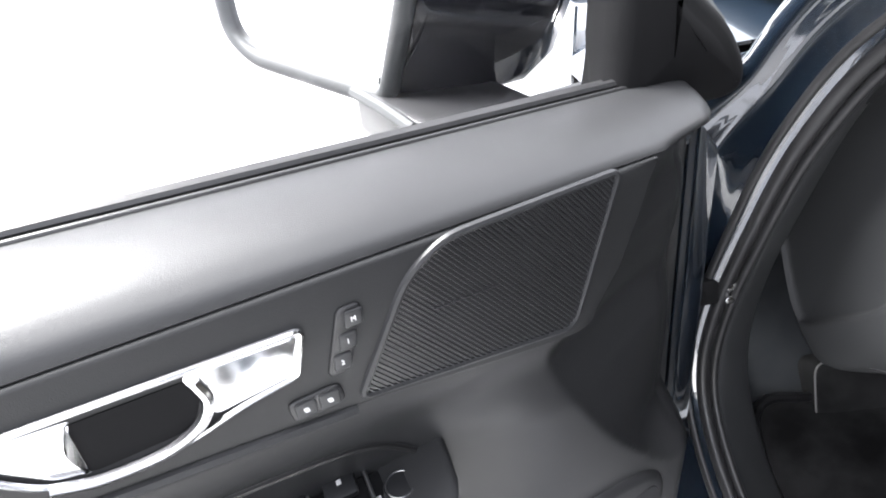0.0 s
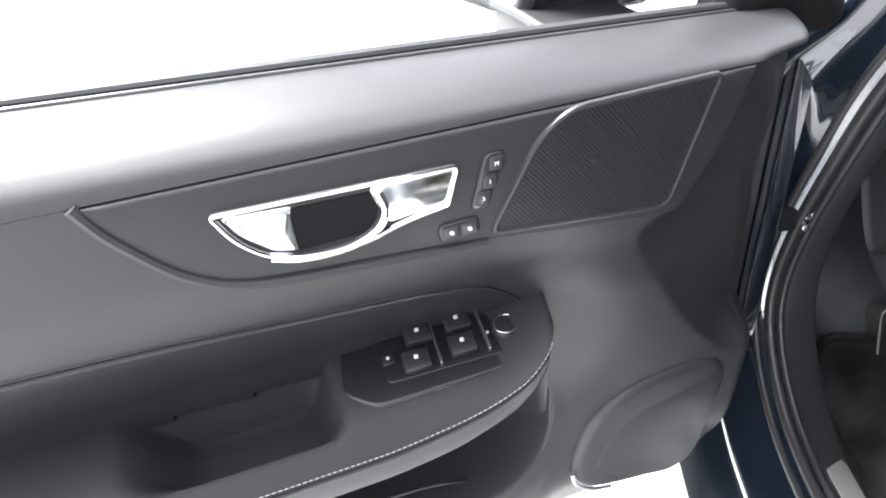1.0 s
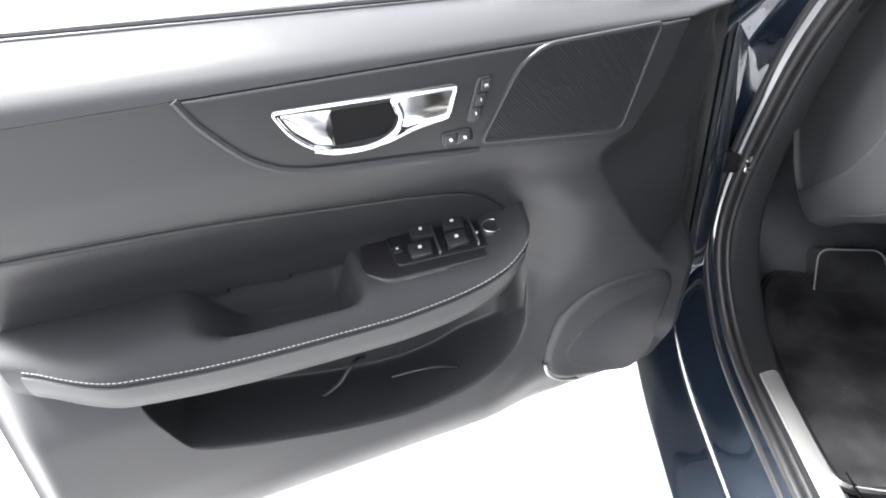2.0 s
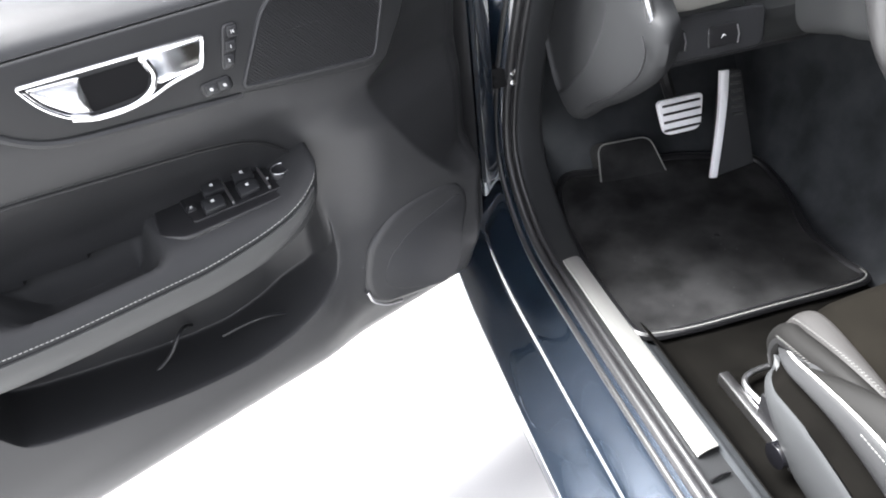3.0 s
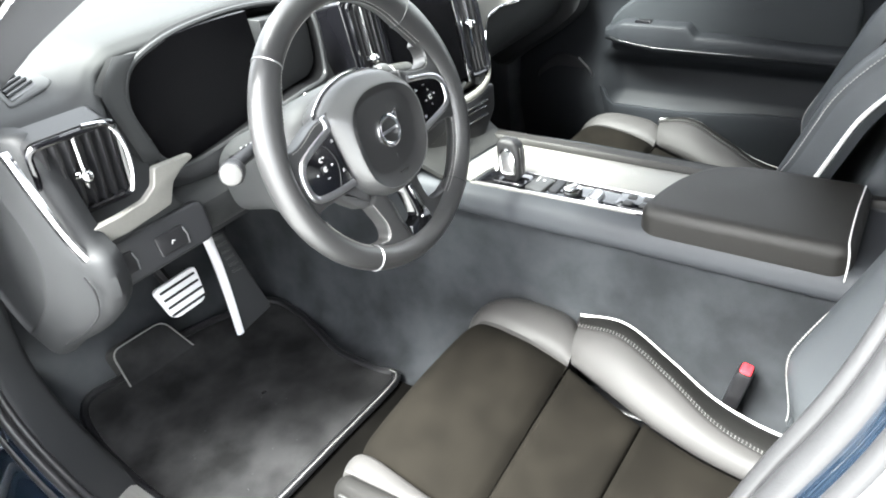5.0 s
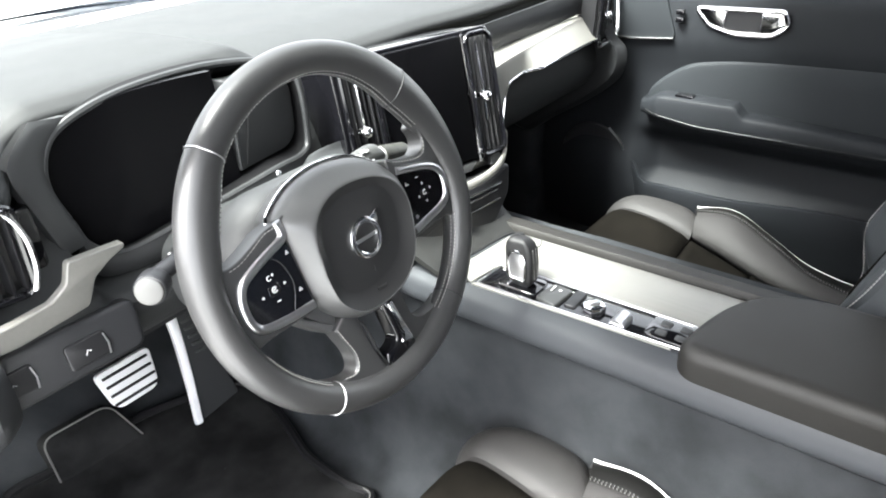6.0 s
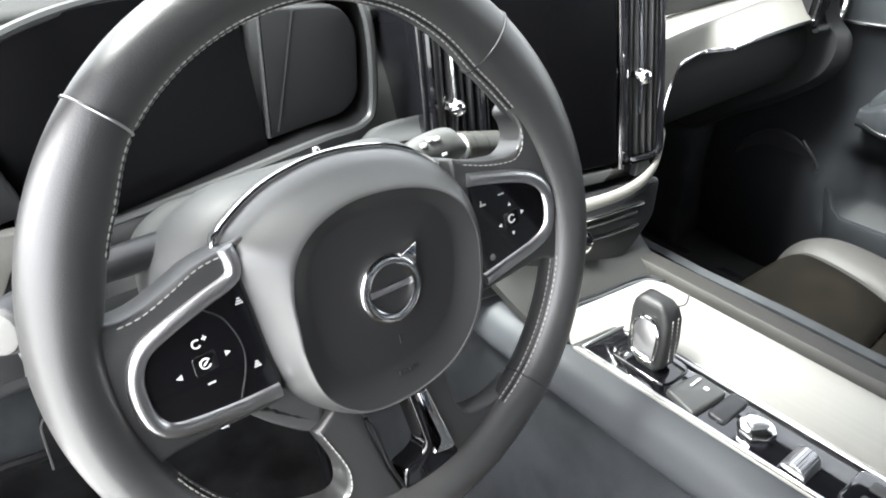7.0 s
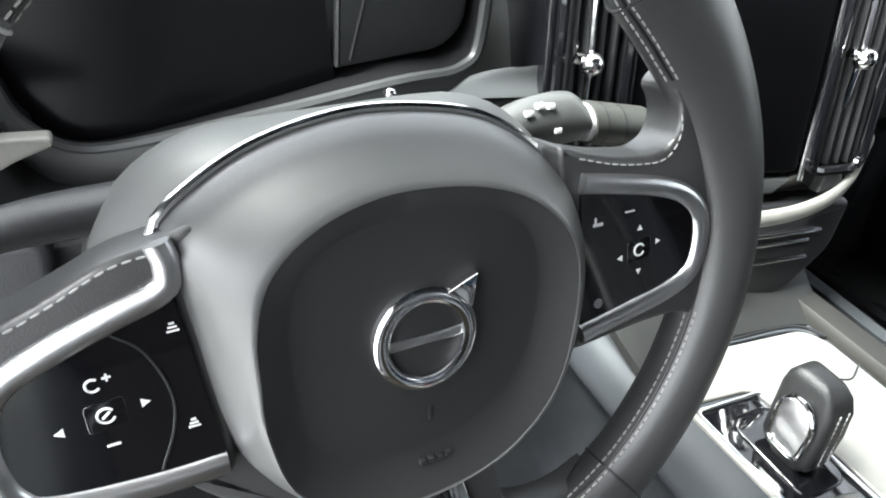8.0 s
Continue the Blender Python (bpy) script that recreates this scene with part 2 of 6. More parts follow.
def tube(path, r, n=8, closed=False, bm=None, m=I4, flat=1.0):
    """A round bar along a path; r: one radius or one a point."""
    bm = bm or bmesh.new()
    pts = [Vector(p) for p in path]
    k = len(pts)
    rs = list(r) if isinstance(r, (list, tuple, np.ndarray)) else [r] * k
    up, rings = None, []
    for i, p in enumerate(pts):
        a = pts[i - 1] if (i or closed) else p
        b = pts[(i + 1) % k] if (i < k - 1 or closed) else p
        d = (b - a).normalized()
        if up is None:
            up = Vector((0, 0, 1)) if abs(d.z) < 0.9 else Vector((1, 0, 0))
        side = d.cross(up).normalized()
        up = side.cross(d).normalized()
        rings.append([tuple(p + rs[i] * (math.cos(t) * side + flat * math.sin(t) * up)) for t in np.linspace(0, 2 * math.pi, n, endpoint=False)])
    vs = sheet(bm, rings, close_u=closed, close_v=True, m=m)
    if not closed:
        bm.faces.new(vs[0])
        bm.faces.new(vs[-1])
    return bm


def plate(outline, z0, z1, bev=0.0, seg=3, bm=None, m=I4, dome=0.0):
    """A 2D outline with thickness from z0 to z1, its upper edge rounded by bev, its middle raised by dome."""
    bm = bm or bmesh.new()
    o = np.array(outline, float)
    area = 0.5 * np.sum(o[:, 0] * np.roll(o[:, 1], -1) - np.roll(o[:, 0], -1) * o[:, 1])
    if area < 0:
        o = o[::-1]
    t = np.roll(o, -1, 0) - np.roll(o, 1, 0)
    nrm = np.stack([-t[:, 1], t[:, 0]], 1) / (np.linalg.norm(t, axis=1)[:, None] + 1e-9)
    rings = [[(x, y, z0) for x, y in o]]
    if bev:
        for s in range(seg + 1):
            a = s / seg * math.pi / 2
            q = o + nrm * bev * (1 - math.cos(a))
            rings.append([(x, y, z1 - bev + bev * math.sin(a)) for x, y in q])
    else:
        rings.append([(x, y, z1) for x, y in o])
    if dome:
        q = np.array(rings[-1])[:, :2]
        c = q.mean(0)
        for f in (0.85, 0.6, 0.3):
            rings.append([(*(c + (p - c) * f), z1 + dome * (1 - f * f)) for p in q])
    return loft(rings, True, bm, m)


def box(x0, x1, y0, y1, z0, z1, bev=0.004, seg=2, bm=None, m=I4):
    """A box with rounded edges."""
    b = bmesh.new()
    bmesh.ops.create_cube(b, size=1.0, matrix=Matrix.LocRotScale(((x0 + x1) / 2, (y0 + y1) / 2, (z0 + z1) / 2), None, (abs(x1 - x0), abs(y1 - y0), abs(z1 - z0))))
    if bev:
        bmesh.ops.bevel(b, geom=b.edges[:], offset=bev, segments=seg, affect="EDGES", profile=0.5)
    bmesh.ops.transform(b, matrix=m, verts=b.verts)
    if bm is None:
        return b
    me = bpy.data.meshes.new("tmp")
    b.to_mesh(me)
    b.free()
    bm.from_mesh(me)
    bpy.data.meshes.remove(me)
    return bm


def knob(r, h, m=I4, bm=None, n=24, bev=0.0015):
    """A turned disc from z = 0 to h with a rounded rim."""
    ring = lambda rr, z: [(rr * math.cos(a), rr * math.sin(a), z) for a in np.linspace(0, 2 * math.pi, n, endpoint=False)]
    return loft([ring(r, 0), ring(r, h - bev), ring(r - 0.3 * bev, h - 0.3 * bev), ring(r - bev, h)], True, bm, m)


def ball(r, m, bm=None, n=14):
    bm = bm or bmesh.new()
    bmesh.ops.create_uvsphere(bm, u_segments=n, v_segments=n // 2 + 1, radius=r, matrix=m)
    return bm


def thicken(bm, t):
    bmesh.ops.recalc_face_normals(bm, faces=bm.faces)
    bmesh.ops.solidify(bm, geom=bm.faces[:], thickness=t)
    return bm


def stitches(path, pitch=0.006, length=0.0042, r=0.0008, lift=(0, 0, 0)):
    """Short threads in a row along a path."""
    p = np.array(path, float) + np.array(lift, float)
    seg = np.r_[0, np.cumsum(np.linalg.norm(np.diff(p, axis=0), axis=1))]
    bm = bmesh.new()
    for s in np.arange(0, seg[-1] - length, pitch):
        a, b = ([np.interp(q, seg, p[:, k]) for k in range(3)] for q in (s, s + length))
        mid = [(u + v) / 2 for u, v in zip(a, b)]
        tube([a, mid, b], [r * 0.7, r, r * 0.7], 5, bm=bm)
    return bm


def pillow(a, b, n=14, k=24, bulge=.008, edge=.1, sink=.005, under=.014, out=(0, 0, 1)):
    """A padded panel between two curves: it swells by bulge in the middle and sinks into the seams at its borders."""
    a, b = spline(a, k), spline(b, k)
    ta, tb = np.gradient(a, axis=0), np.gradient(b, axis=0)
    nm = np.cross(b[k // 2] - a[k // 2], ta[k // 2] + tb[k // 2])
    way = 1.0 if np.dot(nm, np.array(out, float)) > 0 else -1.0
    rings = []
    for s in np.linspace(0, 1, n):
        upper, lower = [], []
        for j in range(k):
            d = b[j] - a[j]
            nrm = np.cross(d, ta[j] * (1 - s) + tb[j] * s)
            nrm *= way / (np.linalg.norm(nrm) + 1e-9)
            t = j / (k - 1)
            e = min(min(s, 1 - s) / edge, min(t, 1 - t) / edge, 1.0)
            lift = bulge * 4 * s * (1 - s) - sink * (1 - math.sqrt(max(0.0, 1 - (1 - e) ** 2)))
            p = a[j] + d * s
            upper.append(tuple(p + nrm * lift))
            lower.append(tuple(p - nrm * under))
        rings.append(upper + lower[::-1])
    return loft(rings)


def axes(o, x, y, z):
    """A frame from its origin and three axes."""
    m = Matrix((x, y, z)).transposed().to_4x4()
    m.translation = o
    return m


def writing(text, size, m, mat, name, parent, depth=0.0006):
    """Raised letters as a mesh, centred on m."""
    cu = bpy.data.curves.new(name, "FONT")
    cu.body, cu.size, cu.extrude, cu.align_x, cu.align_y = text, size, depth, "CENTER", "CENTER"
    tmp = bpy.data.objects.new(name, cu)
    me = bpy.data.meshes.new_from_object(tmp)
    bpy.data.objects.remove(tmp)
    bm = bmesh.new()
    bm.from_mesh(me)
    bpy.data.meshes.remove(me)
    bmesh.ops.transform(bm, matrix=m, verts=bm.verts)
    return part(name, bm, mat, parent)


# ---- ground ----
ground = bmesh.new()
edges = [-400, -80, -20, -8, -4, 0, 4, 8, 20, 80, 400]
sheet(ground, [[(x, y, 0.0) for x in edges] for y in edges])
ground_ob = part("ground", ground, FLOOR_WHITE, None)
tagged(ground_ob, "pale smooth sunlit paving around the parked car", "ground", kind="structure")

# ---- car body round the open driver's doorway ----
car = thing_at("car", (0, -0.4, 0.0), "dark blue car with its front door wide open", "car")
OPENING = [(-.60, 1.25), (-.565, 1.08), (-.53, .98), (-.485, .82), (-.435, .66), (-.39, .53), (-.32, .45), (-.22, .412),
           (0, .405), (.2, .405), (.36, .41), (.455, .44), (.525, .50), (.548, .57), (.535, .67), (.497, .79), (.447, .92),
           (.37, 1.035), (.22, 1.15), (.02, 1.27), (-.2, 1.34), (-.45, 1.35), (-.57, 1.32)]
loop = spline(OPENING, 220, True)


def loop_x(z):
    return hermite(z, [.3, .45, .75, 1.0, 1.36], [-.775, -.775, -.768, -.748, -.60])


tang = np.roll(loop, -1, 0) - np.roll(loop, 1, 0)
out_n = np.stack([tang[:, 1], -tang[:, 0]], 1)
out_n /= np.linalg.norm(out_n, axis=1)[:, None]
out_n *= np.sign(((loop - [0, .85]) * out_n).sum(1))[:, None]
SILL_PAINT = [(.002, -.004), (.010, -.016), (.020, -.028), (.040, -.064), (.047, -.072), (.056, -.079), (.082, -.132), (.098, -.140), (.15, -.132), (.19, -.09)]
POST_PAINT = [(.002, -.004), (.010, -.018), (.026, -.026), (.050, -.044), (.056, -.060), (.062, -.085), (.075, -.110), (.10, -.122), (.14, -.122), (.18, -.10)]
PILLAR_PAINT = [(.002, -.004), (.010, -.018), (.022, -.026), (.034, -.034), (.040, -.044), (.046, -.054), (.055, -.058), (.068, -.054), (.080, -.035), (.090, .0)]
SILL_TRIM = [(-.003, .006), (.000, .016), (.006, .026), (.050, .082), (.064, .094), (.075, .10)]
POST_TRIM = [(-.003, .006), (-.004, .018), (.000, .032), (.018, .062), (.040, .085), (.10, .10)]


def swept(profile_a, profile_b, profile_c=None):
    rows = []
    for (y, z), n in zip(loop, out_n):
        s = step(.56, .43, z)
        c = step(.84, .97, z) * step(-.1, .1, y) if profile_c else 0.0
        x = loop_x(z)
        rows.append([(x + b0[1] * (1 - s) + a0[1] * s, y + n[0] * (b0[0] * (1 - s) + a0[0] * s), z + n[1] * (b0[0] * (1 - s) + a0[0] * s))
                     for a0, b0 in ((a, tuple(v * (1 - c) + q * c for v, q in zip(b, e))) for a, b, e in zip(profile_a, profile_b, profile_c or profile_b))])
    return rows


def fine(profile, k=4):
    return [tuple(p) for p in spline(profile, (len(profile) - 1) * k + 1)]


bm = bmesh.new()
sheet(bm, swept(fine(SILL_PAINT), fine(POST_PAINT), fine(PILLAR_PAINT)), close_u=True)
part("body_side", bm, PAINT, car, "glossy dark blue painted sill and door pillars", 60)
bm = bmesh.new()
sheet(bm, swept(fine(SILL_TRIM), fine(POST_TRIM)), close_u=True)
part("pillar_trim", bm, PILLAR_TRIM, car, "grey plastic trim round the doorway", 60)
for name, a, dx, r in (("door_seal", .002, .000, .0085), ("seal_lip", -.006, .012, .0055), ("outer_seal", .014, -.016, .006)):
    bm = tube([(loop_x(z) + dx, y + n[0] * a, z + n[1] * a) for (y, z), n in zip(loop, out_n)], r, 10, True)
    part(name, bm, RUBBER, car, "black rubber door weatherstrip")

# brushed scuff plate on the sill
bm = bmesh.new()
rows = []
for s in np.linspace(0, 1, 14):
    rows.append([(-.744 + .054 * v, -.088 + .445 * s + (.03 + .018 * s) * v, .3985 - .040 * v + .0025 * math.sin(math.pi * v)) for v in np.linspace(0, 1, 7)])
sheet(bm, rows)
part("scuff_plate", thicken(bm, 0.003), SCUFF, car, "brushed aluminium scuff plate on the sill")

part("trim_joint", tube([(-.750, -.128, .4035), (-.728, -.116, .388), (-.702, -.104, .3665)], .0018, 6), BLACK, car)

# carpeted tub: kick panel, floor, toe board, tunnel side, mirrored for the passenger
for side in (1, -1):
    bm = bmesh.new()
    cross = [(-.695, .52), (-.69, .40), (-.68, .355), (-.64, .338), (-.45, .335), (-.26, .337), (-.205, .35), (-.18, .40), (-.158, .52), (-.142, .66), (-.135, .71)]
    rows = []
    for y in np.linspace(-1.9, .86, 60):
        lift = hermite(y, [-1.9, .48, .60, .70, .78, .86], [0, 0, .03, .13, .25, .42])
        low = .352 + .20 * step(.52, .60, y)
        rows.append([(side * x, y, max(min(z, low) if x < -.6 else z, .335 + lift) + .003 * noise.noise((x * 9, y * 9, 1))) for x, z in spline(cross, 50)])
    sheet(bm, rows)
    part("carpet", thicken(bm, 0.012), CARPET, car, "blue-grey floor carpet", 60)

# The dimness of the floor beside the seats, put in as a black sheet.
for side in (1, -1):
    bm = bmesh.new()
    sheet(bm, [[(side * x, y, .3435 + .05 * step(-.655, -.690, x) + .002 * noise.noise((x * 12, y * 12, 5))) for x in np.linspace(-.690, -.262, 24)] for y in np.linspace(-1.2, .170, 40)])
    part("floor_shade_sheet", thicken(bm, .002), SHADE_BLACK, car, "black sheet putting shade on the floor by the seat", 60)

post_a = [(-.722, .440, .955), (-.708, .365, 1.035), (-.660, .220, 1.148), (-.605, .030, 1.262)]
post_b = [(-.706, .470, .990), (-.670, .322, 1.063), (-.640, .207, 1.120), (-.604, .070, 1.190)]
part("windscreen_pillar_trim", pillow(post_a, post_b, 12, 24, .006, .15, .006, out=(1, -.5, .3)), PILLAR_TRIM, car, "grey trim on the windscreen pillar", 60)

# check strap, hinges and striker in the doorway
bm = box(-.803, -.758, .528, .56, .672, .712, .008)
box(-.86, -.79, .528, .55, .684, .700, .003, bm=bm)
strap = part("check_strap", bm, HOOD, car, "black door check strap")
for dz in (.684, .702):
    part("bolt", knob(.006, .006, Matrix.Translation((-.765, .526, dz)) @ pose(0, 0, 0, 90)), CHROME, strap)
for z in (.465, .86):
    bm = box(-.835, -.778, .548, .575, z - .034, z + .034, .010, 3)
    box(-.870, -.815, .552, .585, z - .026, z + .026, .008, 3, bm=bm)
    tube([(-.822, .548, z - .045), (-.822, .548, z), (-.822, .548, z + .045)], .011, 12, bm=bm)
    hinge = part("hinge", bm, HINGE_PAINT, car, "bright painted door hinge")
    for dz in (-.017, .017):
        part("bolt", knob(.007, .005, Matrix.Translation((-.796, .549, z + dz)) @ pose(0, 0, 0, 90)), CHROME, hinge)
bm = tube([(-.835, -.565, .838), (-.835, -.525, .838), (-.835, -.515, .843), (-.835, -.515, .872), (-.835, -.525, .877), (-.835, -.565, .877)], .005, 10)
striker = part("striker", bm, CHROME, car, "steel door striker loop")
part("striker_base", box(-.850, -.815, -.575, -.545, .825, .890, .006), HARD_TRIM, striker)
part("wiring_boot", tube(spline([(-.80, .585, .77), (-.83, .60, .765), (-.86, .585, .77)], 14), .016, 12), RUBBER, car, "black rubber wiring boot")

# outer panels that close the car
def panel(name, rows, mat, label, t=0.004):
    bm = bmesh.new()
    sheet(bm, rows)
    return part(name, thicken(bm, t), mat, car, label, 50)


ys = np.linspace(.74, 2.15, 16)
for side in (-1, 1):
    rows = [[(side * (.905 - .04 * (v - .45) ** 2 - .10 * step(1.3, 2.15, y)), y, .30 + (.70 - .10 * step(1.0, 2.1, y)) * v) for v in np.linspace(0, 1, 10)] for y in ys]
    panel("fender", rows, PAINT, "dark blue front fender")
for side in (-1, 1):
    rows = [[(side * (.905 - .30 * v), y, .925 + .052 * math.sin(math.pi / 2 * min(1, v * 6)) + .012 * v - .015 * step(.7, 1.0, y)) for v in np.linspace(0, 1, 16)] for y in np.linspace(.57, 1.0, 14)]
    panel("cowl_side", rows, PAINT, "glossy dark blue fender shoulder")
rows = [[(x * (.90 - .08 * step(1.3, 2.15, y)), y, .985 - .18 * step(.7, 2.3, y) + .035 * (1 - x * x)) for x in np.linspace(-1, 1, 15)] for y in np.linspace(.94, 2.15, 14)]
panel("bonnet", rows, PAINT, "dark blue bonnet")
rows = [[(x * .82, 2.15 + .06 * (1 - x * x), .22 + .62 * v) for x in np.linspace(-1, 1, 15)] for v in np.linspace(0, 1, 6)]
panel("front_bumper", rows, PAINT, "dark blue front bumper")
for x0, y0, y1, name in ((-.915, -1.62, -.665, "rear_door"), (.915, -1.62, -.665, "rear_door"), (.915, -.655, .72, "front_door_skin")):
    rows = [[(x0 - np.sign(x0) * (.05 * (v - .55) ** 2 + .02 * step(.9, 1, v)), y, .30 + .70 * v) for v in np.linspace(0, 1, 12)] for y in np.linspace(y0, y1, 10)]
    panel(name, rows, PAINT, "dark blue door panel")
for side in (-1, 1):
    rows = [[(side * (.91 - .12 * step(-1.9, -2.75, y) - .04 * (v - .55) ** 2), y, .32 + .68 * v) for v in np.linspace(0, 1, 8)] for y in np.linspace(-2.75, -1.63, 10)]
    panel("rear_quarter", rows, PAINT, "dark blue rear quarter panel")
rows = [[(x * .80, -2.75 - .06 * (1 - x * x), .28 + .74 * v) for x in np.linspace(-1, 1, 13)] for v in np.linspace(0, 1, 6)]
panel("tailgate", rows, PAINT, "dark blue tail panel")
rows = [[(x * (.62 - .04 * step(-1, -1.9, y)), y, 1.405 + .03 * (1 - x * x) - .05 * step(-.8, -1.9, y) - .05 * step(-.2, .1, y)) for x in np.linspace(-1, 1, 13)] for y in np.linspace(-1.85, .08, 16)]
panel("roof", rows, PAINT, "dark blue roof", .03)
rows = [[(x * (.80 - .19 * v), .98 - .90 * v + .05 * (1 - x * x) * (1 - v), 1.0 + .36 * v) for x in np.linspace(-1, 1, 13)] for v in np.linspace(0, 1, 10)]
panel("windscreen", rows, WINDSCREEN, "clear curved windscreen", .005)
rows = [[(x * (.56 + .12 * v), -1.85 - .75 * v, 1.36 - .34 * v) for x in np.linspace(-1, 1, 9)] for v in np.linspace(0, 1, 6)]
panel("rear_window", rows, TINTED, "dark tinted rear window", .005)
for x0, y0, y1, name in ((-1, -1.60, -.68, "rear_door_glass"), (1, -1.60, -.68, "rear_door_glass"), (1, -.60, .45, "door_glass")):
    rows = [[(x0 * (.84 - .22 * v), y0 + (y1 - y0) * s - (.45 * v * s if y1 > 0 else 0), 1.0 + .36 * v) for s in np.linspace(0, 1, 6)] for v in np.linspace(0, 1, 5)]
    tinted = name == "rear_door_glass"
    panel(name, rows, TINTED if tinted else WINDSCREEN, "dark tinted side window" if tinted else "side window glass", .004)
for side, pts in ((1, [(.78, .97, 1.0), (.70, .52, 1.18), (.62, .08, 1.37)]), (1, [(.86, -.63, .98), (.74, -.63, 1.18), (.63, -.63, 1.37)]),
                  (1, [(.86, -1.65, .98), (.72, -1.75, 1.18), (.60, -1.85, 1.36)]), (-1, [(.86, -1.65, .98), (.72, -1.75, 1.18), (.60, -1.85, 1.36)]),
                  (1, [(.62, .08, 1.38), (.63, -.8, 1.40), (.60, -1.85, 1.36)]), (-1, [(.66, -.66, 1.38), (.64, -1.2, 1.39), (.60, -1.85, 1.36)]),
                  (-1, [(.90, -.70, 1.0), (.78, -.70, 1.2), (.66, -.70, 1.38)])):
    part("window_post", tube(spline([(side * x, y, z) for x, y, z in pts], 12), .035, 10), BLACK, car, "black window post")
# Out of view; added to stop light leaking in from behind.
for side in (-1, 1):
    rows = [[(side * (.86 + (.60 - .86) * v + (-.03 * s)), -1.66 - .20 * v + s * (-.95 + .72 * v), .985 + .385 * v) for s in np.linspace(0, 1, 8)] for v in np.linspace(0, 1, 8)]
    panel("rear_pillar", rows, PAINT, "dark blue rear roof pillar", .02)
for side in (-1, 1):
    part("underbody_rail", box(side * .60, side * .88, -2.4, 2.0, .20, .30, .02), BLACK, car)
part("sill_trim", box(.66, .88, -2.2, .95, .30, .352, .01), PILLAR_TRIM, car, "dark passenger sill")
part("kick_panel", box(.692, .88, .44, .95, .34, .80, .02), CARPET, car)
bm = box(-.86, .86, -2.5, 1.9, .27, .315, .01)
part("underbody", bm, BLACK, car)
for sx in (-1, 1):
    for wy in (1.42, -1.46):
        m = pose(sx * .80, wy, .33, 0, 90, 0)
        prof = [(.20, -.10), (.30, -.11), (.325, -.09), (.33, -.05), (.33, .05), (.325, .09), (.30, .11), (.20, .10)]
        ring = [[(r * math.cos(a), r * math.sin(a), h) for a in np.linspace(0, 2 * math.pi, 40, endpoint=False)] for r, h in prof]
        bm = bmesh.new()
        sheet(bm, ring, close_u=True, close_v=True, m=m)
        wheel_ob = part("wheel", bm, TYRE, car, "black tyre on a silver alloy rim")
        bm = knob(.205, .16, m @ Matrix.Translation((0, 0, -.08)), n=40, bev=.01)
        part("rim", bm, SATIN, wheel_ob)


# ---- the open driver's door: u along it from its hinge, w towards the cabin, z up ----
A = radians(21)
DOOR = axes((-.80, .56, 0), (-math.cos(A), -math.sin(A), 0), (math.sin(A), -math.cos(A), 0), (0, 0, 1))
door = thing("driver_door", DOOR @ Matrix.Translation((.5, .08, .3)), "open car door with dark grey trim, chrome pull and armrest switches", "car door")
WORLD_BUILT.add(door)
TO_DOOR = DOOR


def belt(u):
    return 1.000 + .042 * u


def lip(u):
    return hermite(u, [.405, .412, .425, .468, .52, .584, .66, .743, .81, .865, .893, .92], [.66, .60, .565, .534, .511, .501, .507, .522, .536, .555, .60, .66])


def front_edge(z):
    return hermite(z, [.30, .47, .60, .66, .73, .82, .85, .90, .99, 1.05], [.10, .11, .15, .215, .27, .312, .288, .262, .222, .20])


def nose_u(z):
    """Where the panel turns round towards the hinge."""
    return hermite(z, [.40, .53, .75, .90, .96, 1.05], [.160, .150, .137, .137, .152, .165])


def bottom(u):
    return .392 - .055 * u + .12 * max(0, (.16 - u) / .135) ** 2


def door_w(u, z):
    """How far the trim stands towards the cabin."""
    v = max(0.0, (z - .985) / (belt(u) - .985))
    top = hermite(v, [0, .25, .5, .7, .85, .95, 1.0], [.1665, .163, .152, .1375, .1205, .1030, .084])
    mid = hermite(z, [.60, .70, .75, .80, .84, .87, .90], [.098, .098, .103, .124, .145, .153, .157])
    w = mid if z < .90 else .157 - .004 * step(.90, .98, z)
    w = w + (top - w) * step(.982, .988, z)
    t = z - bottom(u)
    low = hermite(t, [0, .004, .012, .05, .10, .16, .30], [.025, .085, .112, .136, .152, .160, .150]) * (.90 + .10 * step(.37, .47, u))
    w = low + (w - low) * step(.60, .70, z) if z < .70 else w
    if z < .72:
        inside = step(lip(u) - .010, lip(u) + .012, z) * step(.405, .43, u) * step(.945, .92, u)
        w = w + (.062 - w) * inside
    if z < .87 and u < .51:
        w = w + (max(w, .150) - w) * step(.86, .76, z) * step(.06, .14, t) * step(.50, .30, u)
    edge, nose = front_edge(z), nose_u(z)
    if edge > nose + .02 and u < edge:
        f = min(1.0, (edge - u) / (edge - nose))
        w -= .056 * f ** .8 * step(.02, .08, edge - nose) * step(1.03, .93, z)
    if u < nose + .012:
        g = min(1.0, (nose + .012 - u) / .050)
        w = .030 + (w - .030) * math.sqrt(max(0.0, 1 - g * g))
    rear = step(1.10, 1.02, u)
    return .03 + (w - .03) * rear


